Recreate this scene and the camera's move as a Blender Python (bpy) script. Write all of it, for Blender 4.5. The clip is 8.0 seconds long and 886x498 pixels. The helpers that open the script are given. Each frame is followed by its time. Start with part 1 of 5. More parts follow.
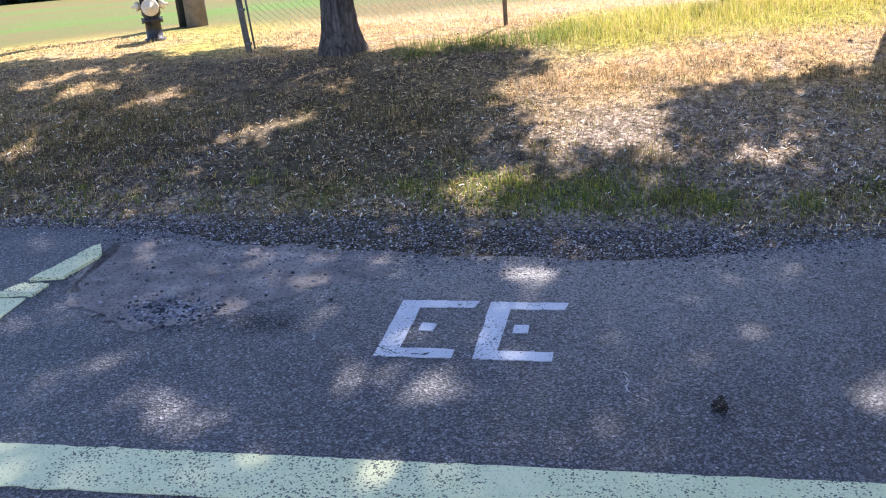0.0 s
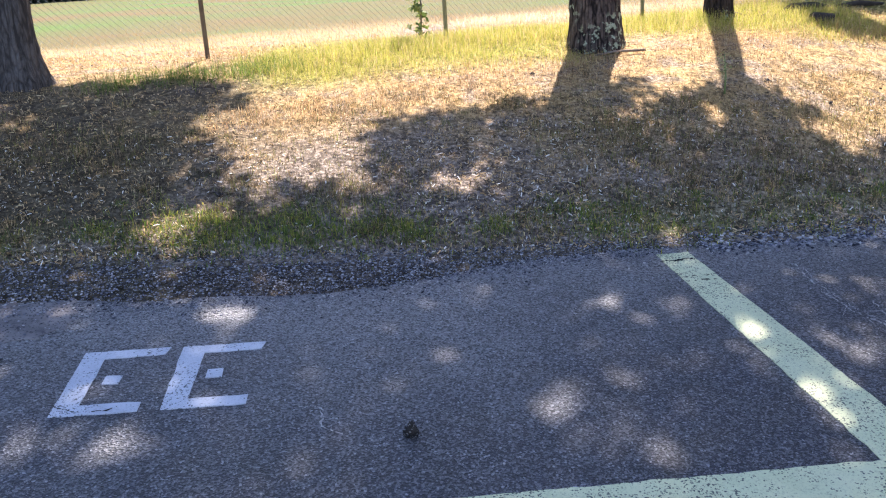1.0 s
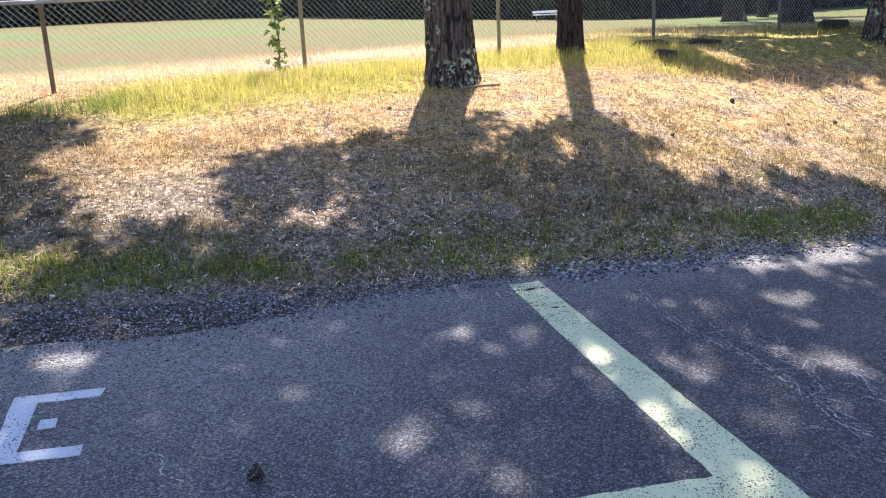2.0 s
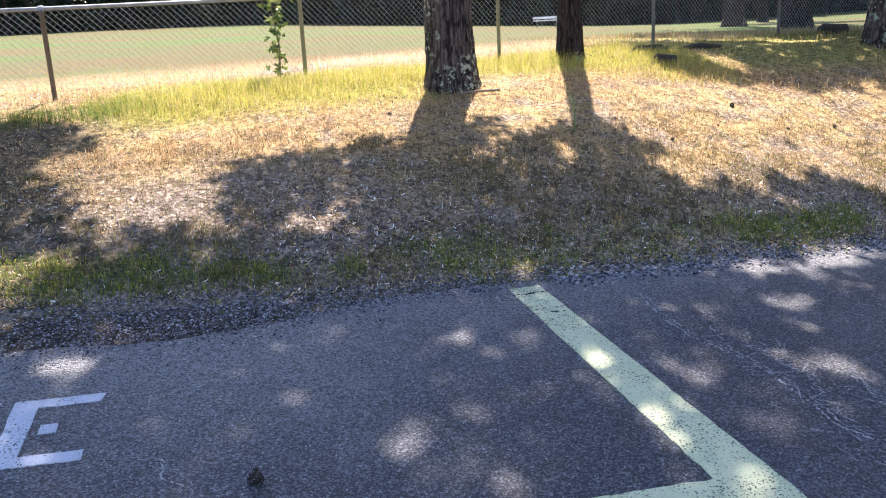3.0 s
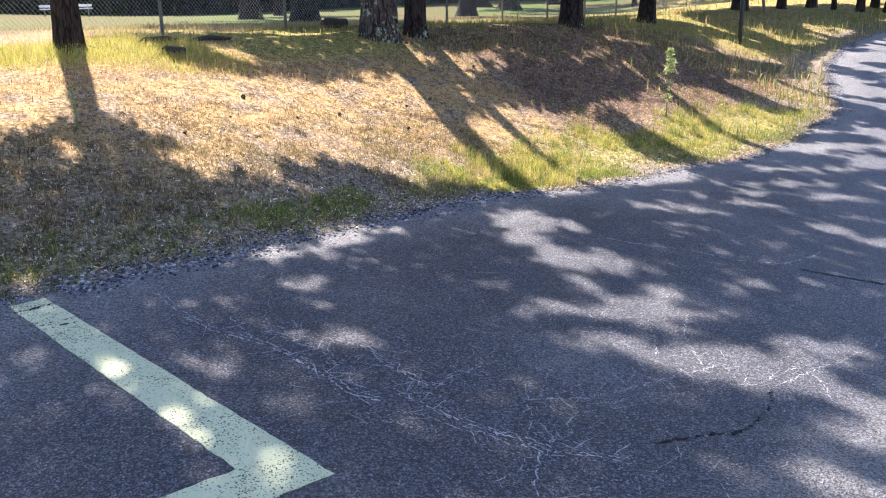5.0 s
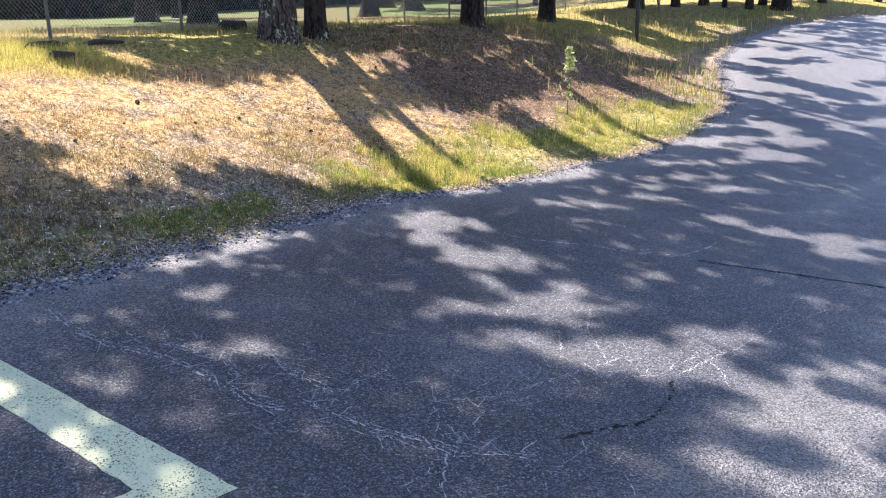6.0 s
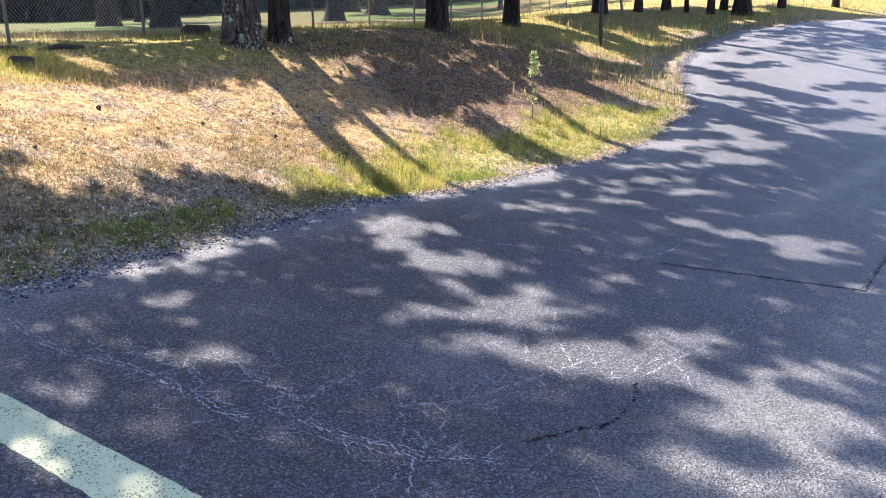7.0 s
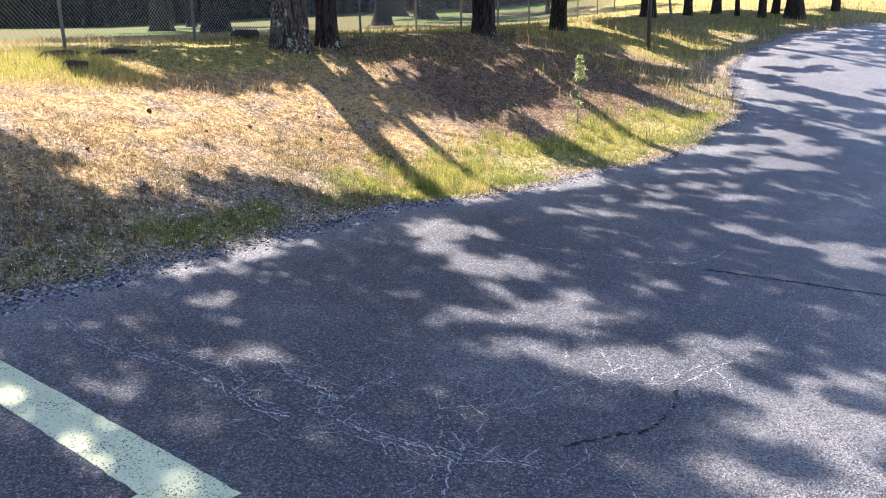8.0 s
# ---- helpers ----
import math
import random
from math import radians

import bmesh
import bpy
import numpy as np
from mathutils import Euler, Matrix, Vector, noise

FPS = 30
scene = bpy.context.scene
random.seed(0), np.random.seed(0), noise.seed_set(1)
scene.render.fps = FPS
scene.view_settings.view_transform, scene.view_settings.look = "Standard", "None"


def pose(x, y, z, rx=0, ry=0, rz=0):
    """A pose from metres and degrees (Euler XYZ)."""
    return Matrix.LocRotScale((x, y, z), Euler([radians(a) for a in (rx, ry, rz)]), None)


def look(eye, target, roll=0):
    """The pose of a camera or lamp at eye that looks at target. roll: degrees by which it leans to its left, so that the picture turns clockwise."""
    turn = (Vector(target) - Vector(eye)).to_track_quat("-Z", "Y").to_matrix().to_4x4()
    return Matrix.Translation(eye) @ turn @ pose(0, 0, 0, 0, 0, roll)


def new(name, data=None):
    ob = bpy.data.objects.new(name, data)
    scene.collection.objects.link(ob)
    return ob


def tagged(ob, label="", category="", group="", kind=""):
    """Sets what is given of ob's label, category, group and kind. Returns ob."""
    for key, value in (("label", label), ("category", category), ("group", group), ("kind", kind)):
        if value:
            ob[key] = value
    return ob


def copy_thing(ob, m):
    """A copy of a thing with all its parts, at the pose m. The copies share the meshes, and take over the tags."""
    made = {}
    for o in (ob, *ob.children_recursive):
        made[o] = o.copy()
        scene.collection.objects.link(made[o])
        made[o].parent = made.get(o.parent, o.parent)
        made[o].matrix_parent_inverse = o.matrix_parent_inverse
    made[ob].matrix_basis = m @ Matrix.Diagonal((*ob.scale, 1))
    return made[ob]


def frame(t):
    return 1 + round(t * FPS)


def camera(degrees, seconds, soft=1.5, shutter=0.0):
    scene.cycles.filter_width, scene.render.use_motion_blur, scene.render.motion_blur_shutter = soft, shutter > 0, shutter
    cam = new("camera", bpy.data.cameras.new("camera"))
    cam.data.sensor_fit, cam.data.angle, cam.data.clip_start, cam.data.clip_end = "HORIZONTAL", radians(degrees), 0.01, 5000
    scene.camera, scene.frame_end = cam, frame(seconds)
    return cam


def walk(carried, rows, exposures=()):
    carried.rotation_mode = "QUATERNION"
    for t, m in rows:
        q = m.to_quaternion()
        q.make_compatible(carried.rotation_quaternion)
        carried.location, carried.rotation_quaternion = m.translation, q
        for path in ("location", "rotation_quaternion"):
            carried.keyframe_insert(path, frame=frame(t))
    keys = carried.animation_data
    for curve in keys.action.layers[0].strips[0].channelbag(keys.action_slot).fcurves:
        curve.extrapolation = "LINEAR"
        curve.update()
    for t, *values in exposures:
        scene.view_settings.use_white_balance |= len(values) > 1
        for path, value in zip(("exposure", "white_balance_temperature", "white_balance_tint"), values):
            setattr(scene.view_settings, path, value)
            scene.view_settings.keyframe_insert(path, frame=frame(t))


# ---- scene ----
# ---- camera ----
cam = camera(52.2, 8.0, soft=1.15)
PATH = [
    (0.0, -2.7936, -3.4247, 2.3207, 71.941, 4.868, 7.254),
    (0.5, -2.6718, -3.3949, 2.3175, 72.591, 4.244, -0.810),
    (1.0, -2.5147, -3.3578, 2.3002, 72.733, 3.325, -9.343),
    (1.5, -2.3763, -3.3711, 2.2999, 73.446, 2.530, -16.077),
    (1.7, -2.3413, -3.3836, 2.3049, 73.874, 2.450, -17.335),
    (2.8, -2.3403, -3.4050, 2.2926, 74.971, 3.150, -16.104),
    (3.0, -2.3348, -3.4095, 2.2939, 74.773, 2.835, -17.075),
    (3.5, -2.2672, -3.4125, 2.2801, 73.844, 1.893, -24.251),
    (4.0, -2.2067, -3.4403, 2.2831, 73.441, 1.134, -33.562),
    (4.5, -2.1577, -3.4559, 2.2895, 73.491, 0.675, -40.752),
    (5.0, -2.1070, -3.4853, 2.2851, 73.350, 0.828, -45.664),
    (5.2, -2.0854, -3.5092, 2.2955, 73.256, 1.009, -47.081),
    (6.5, -2.0274, -3.5082, 2.2830, 73.393, 0.940, -53.080),
    (7.0, -2.0322, -3.5268, 2.2955, 73.485, 0.947, -53.635),
    (7.5, -2.0333, -3.5685, 2.3024, 73.956, 1.197, -53.848),
    (8.0, -2.0295, -3.5696, 2.2967, 73.788, 1.193, -50.697),
]
EXPOSURE, KELVIN, TINT = 1.91, 5950, 21
walk(cam, [(t, pose(x, y, z, rx, ry, rz)) for t, x, y, z, rx, ry, rz in PATH], [(0.0, EXPOSURE, KELVIN, TINT), (8.0, EXPOSURE, KELVIN, TINT)])

# ---- world and sun ----
SUN_AZ, SUN_EL = radians(23.0), radians(52.0)
SUN = Vector((math.sin(SUN_AZ) * math.cos(SUN_EL), math.cos(SUN_AZ) * math.cos(SUN_EL), math.sin(SUN_EL)))
world = bpy.data.worlds.new("sky")
world.use_nodes = True
scene.world = world
wn = world.node_tree.nodes
sky = wn.new("ShaderNodeTexSky")
sky.sky_type, sky.sun_disc, sky.sun_elevation, sky.sun_rotation = "NISHITA", False, SUN_EL, SUN_AZ
wn["Background"].inputs["Strength"].default_value = 0.1
world.node_tree.links.new(sky.outputs["Color"], wn["Background"].inputs["Color"])
sun = new("sun", bpy.data.lights.new("sun", "SUN"))
sun.data.energy, sun.data.angle, sun.data.color = 5.0, radians(0.7), (1.0, 0.91, 0.74)
sun.matrix_world = look((20, 40, 60), Vector((20, 40, 60)) - SUN)


# ---- materials ----
def srgb(r, g, b):
    return tuple((c / 255 / 12.92) if c < 10 else ((c / 255 + 0.055) / 1.055) ** 2.4 for c in (r, g, b)) + (1.0,)


class Mat:
    """A node material with short ways to chain noise, ramps and mixes."""

    def __init__(self, name, rough=0.8, metal=0.0, spec=0.5):
        self.m = bpy.data.materials.new(name)
        self.m.use_nodes = True
        self.t = self.m.node_tree
        self.b = self.t.nodes["Principled BSDF"]
        self.b.inputs["Roughness"].default_value = rough
        self.b.inputs["Metallic"].default_value = metal
        self.b.inputs["Specular IOR Level"].default_value = spec
        self.co = self.t.nodes.new("ShaderNodeTexCoord").outputs["Object"]

    def link(self, a, b):
        self.t.links.new(a, b)

    def use_world(self):
        self.co = self.t.nodes.new("ShaderNodeNewGeometry").outputs["Position"]

    def stretch(self, x, y, z):
        n = self.t.nodes.new("ShaderNodeMapping")
        n.inputs["Scale"].default_value = (x, y, z)
        self.link(self.co, n.inputs["Vector"])
        return n.outputs["Vector"]

    def noise(self, scale, detail=4.0, rough=0.55, co=None, distort=0.0):
        n = self.t.nodes.new("ShaderNodeTexNoise")
        n.inputs["Scale"].default_value, n.inputs["Detail"].default_value = scale, detail
        n.inputs["Roughness"].default_value, n.inputs["Distortion"].default_value = rough, distort
        self.link(co or self.co, n.inputs["Vector"])
        return n.outputs["Fac"]

    def cells(self, scale, what="Distance", feature="F1", co=None):
        n = self.t.nodes.new("ShaderNodeTexVoronoi")
        n.feature = feature
        n.inputs["Scale"].default_value = scale
        self.link(co or self.co, n.inputs["Vector"])
        return n.outputs[what]

    def ramp(self, fac, *stops):
        n = self.t.nodes.new("ShaderNodeValToRGB")
        el = n.color_ramp.elements
        while len(el) < len(stops):
            el.new(0.5)
        for e, (p, c) in zip(el, stops):
            e.position, e.color = p, c if not isinstance(c, (int, float)) else (c, c, c, 1)
        self.link(fac, n.inputs["Fac"])
        return n.outputs["Color"]

    def mix(self, fac, a, b, kind="MIX"):
        n = self.t.nodes.new("ShaderNodeMix")
        n.data_type, n.blend_type = "RGBA", kind
        for sock, v in ((n.inputs["Factor"], fac), (n.inputs["A"], a), (n.inputs["B"], b)):
            if isinstance(v, bpy.types.NodeSocket):
                self.link(v, sock)
            else:
                sock.default_value = v
        return n.outputs["Result"]

    def attr(self, name):
        n = self.t.nodes.new("ShaderNodeAttribute")
        n.attribute_name = name
        return n.outputs["Color"]

    def split(self, color):
        n = self.t.nodes.new("ShaderNodeSeparateColor")
        self.link(color, n.inputs["Color"])
        return n.outputs

    def color(self, c):
        if isinstance(c, bpy.types.NodeSocket):
            self.link(c, self.b.inputs["Base Color"])
        else:
            self.b.inputs["Base Color"].default_value = c
        return self

    def roughness(self, c):
        self.link(c, self.b.inputs["Roughness"])
        return self

    def bump(self, fac, strength=0.4, dist=0.01):
        n = self.t.nodes.new("ShaderNodeBump")
        n.inputs["Strength"].default_value, n.inputs["Distance"].default_value = strength, dist
        self.link(fac, n.inputs["Height"])
        if self.b.inputs["Normal"].is_linked:
            self.link(self.b.inputs["Normal"].links[0].from_socket, n.inputs["Normal"])
        self.link(n.outputs["Normal"], self.b.inputs["Normal"])
        return self


def leafy(name, share=0.45, rough=0.6):
    """Thin plant tissue: lets light through; its colour is stored on the mesh."""
    k = Mat(name, rough, spec=0.3)
    tint = k.attr("tint")
    k.color(tint)
    tr = k.t.nodes.new("ShaderNodeBsdfTranslucent")
    k.link(tint, tr.inputs["Color"])
    mx = k.t.nodes.new("ShaderNodeMixShader")
    mx.inputs["Fac"].default_value = share
    k.link(k.b.outputs["BSDF"], mx.inputs[1])
    k.link(tr.outputs["BSDF"], mx.inputs[2])
    k.link(mx.outputs["Shader"], k.t.nodes["Material Output"].inputs["Surface"])
    return k.m


def make_asphalt(name, dark, mid, light, wear, grit_share=0.85):
    k = Mat(name, 0.5, spec=0.7)
    k.use_world()
    big = k.noise(0.55, 5, 0.6, distort=0.4)
    med = k.noise(3.2, 6, 0.62)
    base = k.ramp(med, (0.3, dark), (0.65, mid))
    streak = k.noise(26, 6, 0.8, k.stretch(1, 2.2, 1))
    base = k.mix(k.ramp(streak, (0.5, 0.0), (0.72, 0.45)), base, light)
    base = k.mix(k.ramp(k.noise(9, 4, 0.7), (0.5, 0.0), (0.75, 0.45)), base, dark)
    base = k.mix(k.ramp(big, (wear, 0), (wear + 0.22, 0.5)), base, light)
    base = k.mix(k.ramp(k.noise(0.8, 5, 0.65, distort=0.6), (0.57, 0.0), (0.7, 0.4)), base, srgb(88, 76, 60))
    kept = k.split(k.attr("wear"))
    base = k.mix(kept[0], base, k.ramp(streak, (0.36, srgb(76, 77, 82)), (0.62, srgb(150, 147, 145))))
    base = k.mix(kept[1], base, k.ramp(streak, (0.34, srgb(70, 70, 73)), (0.66, srgb(136, 133, 129))))
    base = k.mix(kept[2], base, k.ramp(med, (0.35, srgb(14, 15, 19)), (0.65, srgb(36, 37, 42))))
    grit = k.split(k.cells(190, "Color"))
    base = k.mix(k.ramp(grit[0], (0.84, 0.0), (0.97, 0.7 * grit_share)), base, srgb(168, 168, 174))
    base = k.mix(k.ramp(grit[1], (0.68, 0.0), (0.85, 0.55)), base, srgb(12, 13, 18))
    stone = k.split(k.cells(92, "Color"))
    base = k.mix(k.ramp(stone[1], (0.55, 0.0), (0.95, 0.45 * grit_share)), base, srgb(158, 158, 162))
    base = k.mix(k.ramp(stone[1], (0.05, 0.9), (0.5, 0.0)), base, srgb(12, 13, 18))
    base = k.mix(k.ramp(stone[0], (0.955, 0.0), (0.985, 0.7 * grit_share)), base, srgb(180, 181, 188))
    k.color(base)
    k.roughness(k.ramp(med, (0.3, 0.42), (0.7, 0.58)))
    k.link(k.ramp(kept[2], (0.0, 0.64), (1.0, 0.08)), k.b.inputs["Specular IOR Level"])
    k.bump(k.cells(92), 1.0, 0.014)
    k.bump(k.noise(60, 5, 0.75), 0.65, 0.013)
    k.bump(med, 0.25, 0.01)
    return k.m


ASPHALT = make_asphalt("asphalt", srgb(14, 17, 31), srgb(33, 38, 58), srgb(104, 105, 114), 0.54)
ASPHALT_PATCH = make_asphalt("patch_asphalt", srgb(44, 48, 60), srgb(54, 58, 71), srgb(68, 72, 84), 0.6, 0.6)


def make_paint(name, color, worn, holes):
    k = Mat(name, 0.6, spec=0.4)
    k.use_world()
    blotch = k.noise(4.5, 5, 0.65)
    base = k.mix(k.ramp(blotch, (0.35, 0), (0.7, 0.55)), color, worn)
    pit = k.cells(130, "Distance")
    spot = k.split(k.cells(130, "Color"))[0]
    worn_through = k.mix(0.5, spot, k.noise(2.6, 4, 0.7))
    base = k.mix(k.ramp(worn_through, (0.74 - holes, 0), (0.78 - holes, 0.9)), base, srgb(58, 62, 62))
    base = k.mix(k.ramp(k.noise(75, 5, 0.8), (0.52, 0), (0.66, 0.45)), base, srgb(98, 106, 94))
    k.color(base)
    k.bump(pit, 0.7, 0.005)
    k.bump(k.noise(70, 4, 0.75), 0.5, 0.006)
    return k.m


PAINT_GREEN = make_paint("faded_green_paint", srgb(220, 221, 178), srgb(196, 204, 156), 0.06)
PAINT_WHITE = make_paint("white_paint", srgb(206, 208, 216), srgb(174, 178, 190), 0.04)


def make_sand():
    k = Mat("sandy_soil", 0.95, spec=0.1)
    k.use_world()
    a = k.noise(5, 6, 0.65)
    base = k.ramp(a, (0.3, srgb(96, 92, 92)), (0.55, srgb(134, 128, 125)), (0.75, srgb(166, 158, 150)))
    base = k.mix(k.ramp(k.split(k.cells(95, "Color"))[0], (0.8, 0), (0.9, 0.7)), base, srgb(60, 58, 60))
    k.color(base)
    k.bump(k.noise(40, 4), 0.5, 0.008)
    return k.m


SAND = make_sand()


def make_ground():
    """Soil, straw and low grass; the share of each is stored on the mesh as zone."""
    k = Mat("grassy_ground", 0.95, spec=0.1)
    k.use_world()
    z = k.split(k.attr("zone"))
    fine = k.noise(28, 5, 0.7)
    mid = k.noise(2.6, 6, 0.65)
    soil = k.ramp(fine, (0.3, srgb(62, 54, 48)), (0.5, srgb(130, 117, 106)), (0.7, srgb(202, 186, 170)))
    straw = k.ramp(fine, (0.25, srgb(116, 92, 60)), (0.5, srgb(178, 148, 102)), (0.75, srgb(210, 182, 134)))
    straw = k.mix(k.ramp(mid, (0.45, 0), (0.62, 0.8)), straw, soil)
    green = k.ramp(fine, (0.25, srgb(88, 84, 40)), (0.5, srgb(138, 134, 60)), (0.8, srgb(190, 176, 98)))
    field = k.ramp(k.noise(0.22, 5, 0.62, k.stretch(0.45, 0.75, 1)), (0.34, srgb(102, 82, 56)), (0.5, srgb(90, 89, 55)), (0.64, srgb(78, 98, 46)))
    base = k.mix(z[0], soil, straw)
    base = k.mix(z[1], base, green)
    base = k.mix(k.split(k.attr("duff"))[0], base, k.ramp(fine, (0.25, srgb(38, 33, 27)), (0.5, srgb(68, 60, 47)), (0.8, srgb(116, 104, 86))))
    base = k.mix(k.split(k.attr("needles"))[0], base, k.ramp(fine, (0.25, srgb(66, 50, 42)), (0.5, srgb(106, 84, 70)), (0.78, srgb(156, 130, 110))))
    clot = k.mix(0.5, k.noise(7.5, 5, 0.7), k.noise(21, 4, 0.75))
    base = k.mix(k.ramp(clot, (0.48, 0.0), (0.55, 0.9)), base, k.mix(0.68, base, srgb(36, 29, 21)))
    base = k.mix(z[2], base, field)
    k.color(base)
    k.bump(fine, 0.7, 0.02)
    k.bump(k.noise(7, 4), 0.5, 0.04)
    return k.m


GROUND = make_ground()


def make_bark(name, ridge, furrow, lichen_amount):
    k = Mat(name, 0.92, spec=0.15)
    st = k.stretch(1, 1, 0.16)
    plates = k.cells(24, "Distance", "DISTANCE_TO_EDGE", st)
    split = k.noise(15, 5, 0.65, st, 0.8)
    rough = k.noise(34, 6, 0.7, k.stretch(1, 1, 0.4))
    deep = k.mix(0.5, k.ramp(plates, (0.0, 0), (0.22, 1)), k.ramp(split, (0.4, 0), (0.56, 1)))
    base = k.mix(k.ramp(deep, (0.25, 0), (0.8, 1)), furrow, ridge)
    base = k.mix(k.ramp(rough, (0.35, 0.65), (0.6, 0)), base, furrow)
    spots = k.noise(17, 5, 0.62)
    patch = k.noise(1.7, 2, 0.5)
    lich = k.mix(1.0, k.ramp(spots, (0.54, 0), (0.585, 1)), k.ramp(patch, (lichen_amount, 0), (lichen_amount + 0.1, 1)), "MULTIPLY")
    base = k.mix(lich, base, k.ramp(rough, (0.3, srgb(132, 142, 112)), (0.7, srgb(196, 200, 172))))
    k.color(base)
    k.bump(deep, 0.9, 0.035)
    k.bump(rough, 0.5, 0.015)
    return k.m


BARK = make_bark("pine_bark", srgb(76, 64, 57), srgb(28, 24, 22), 0.56)
BARK_LICHEN = make_bark("lichened_pine_bark", srgb(112, 98, 88), srgb(38, 33, 31), 0.42)
BARK_GREY = make_bark("grey_bark", srgb(112, 104, 98), srgb(70, 64, 60), 0.7)


def plain(name, c, c2, rough=0.6, metal=0.0, scale=12.0, bump=0.2, spec=0.4):
    k = Mat(name, rough, metal, spec)
    n = k.noise(scale, 5, 0.65)
    k.color(k.ramp(n, (0.3, c), (0.7, c2)))
    k.bump(k.noise(scale * 5, 3), bump, 0.004)
    return k.m


GALV = plain("galvanised_steel", srgb(120, 122, 124), srgb(156, 158, 160), 0.5, 0.25)
WIRE = plain("galvanised_wire", srgb(168, 170, 172), srgb(198, 200, 202), 0.45, 0.35)
POST_DARK = plain("weathered_steel", srgb(92, 88, 86), srgb(120, 116, 112), 0.6, 0.2)
HYDRANT_BLACK = plain("black_enamel", srgb(26, 27, 30), srgb(44, 45, 48), 0.45)
HYDRANT_CREAM = plain("cream_enamel", srgb(206, 190, 160), srgb(226, 214, 188), 0.5)
WOOD_POLE = plain("weathered_pole_wood", srgb(112, 98, 84), srgb(150, 134, 116), 0.9, 0, 9, 0.6)
WOOD_DEAD = plain("dead_wood", srgb(96, 84, 74), srgb(140, 124, 108), 0.95, 0, 14, 0.8)
WOOD_DARK = plain("rotten_wood", srgb(48, 42, 38), srgb(76, 66, 58), 0.95, 0, 14, 0.8)
CONE_TIP = plain("pine_cone_tip", srgb(112, 106, 104), srgb(150, 144, 142), 0.8, 0, 30, 0.4)
CONE = plain("pine_cone_scale", srgb(34, 30, 28), srgb(62, 55, 50), 0.85, 0, 30, 0.4)
CRACK_PALE = plain("mineral_filled_crack", srgb(132, 131, 133), srgb(204, 202, 200), 0.9, 0, 60, 0.4)
CRACK_DARK = plain("open_crack", srgb(16, 16, 18), srgb(26, 26, 28), 0.95)
SIGN_STEEL = plain("green_painted_steel", srgb(40, 44, 44), srgb(58, 62, 62), 0.55, 0.3)
WHITE_METAL = plain("white_aluminium", srgb(214, 214, 210), srgb(232, 232, 230), 0.5)
BLADE = leafy("grass_blade")
LEAF = leafy("foliage", 0.35)
LITTER = leafy("straw_litter", 0.1, 0.9)


# ---- mesh helpers ----
def raw_mesh(name, verts, faces, material, tint=None):
    """A mesh from number arrays: verts (n, 3), faces (m, k), tint (n, 3) optional."""
    me = bpy.data.meshes.new(name)
    verts, faces = np.asarray(verts, np.float32), np.asarray(faces, np.int32)
    k = faces.shape[1]
    me.vertices.add(len(verts))
    me.vertices.foreach_set("co", verts.ravel())
    me.loops.add(faces.size)
    me.loops.foreach_set("vertex_index", faces.ravel())
    me.polygons.add(len(faces))
    me.polygons.foreach_set("loop_start", np.arange(0, faces.size, k, dtype=np.int32))
    me.update(calc_edges=True)
    if tint is not None:
        a = me.attributes.new("tint", "FLOAT_COLOR", "POINT")
        a.data.foreach_set("color", np.c_[tint, np.ones(len(tint))].astype(np.float32).ravel())
    if material:
        me.materials.append(material)
    return me


def smooth(me):
    me.polygons.foreach_set("use_smooth", np.ones(len(me.polygons), bool))
    return me


def part(name, me, parent=None, label=""):
    ob = new(name, me)
    ob.parent = parent
    if label:
        tagged(ob, label)
    return ob


def thing(name, label, category, at=(0, 0, 0), group="", kind=""):
    ob = new(name)
    ob.location = at
    return tagged(ob, label, category, group, kind)


def from_bm(name, bm, material):
    me = bpy.data.meshes.new(name)
    bm.to_mesh(me)
    bm.free()
    me.materials.append(material)
    return me


def tube(name, pts, radii, material, sides=10, wobble=0.0, seed=0):
    """A closed tapering tube along pts."""
    rng = np.random.default_rng(seed)
    pts = [Vector(p) for p in pts]
    V, F = [], []
    for i, p in enumerate(pts):
        d = (pts[min(i + 1, len(pts) - 1)] - pts[max(i - 1, 0)]).normalized()
        a = d.cross(Vector((0.31, 0.95, 0.05))).normalized()
        b = d.cross(a)
        for k in range(sides):
            w = 2 * math.pi * k / sides
            r = float(radii[i]) * (1 + wobble * float(rng.uniform(-1, 1)))
            V.append(p + r * (math.cos(w) * a + math.sin(w) * b))
    n = len(pts)
    for i in range(n - 1):
        for k in range(sides):
            F.append((i * sides + k, i * sides + (k + 1) % sides, (i + 1) * sides + (k + 1) % sides, (i + 1) * sides + k))
    me = bpy.data.meshes.new(name)
    F += [tuple(range(sides))[::-1], tuple(range((n - 1) * sides, n * sides))]
    me.from_pydata(V, [], F)
    me.materials.append(material)
    return smooth(me)


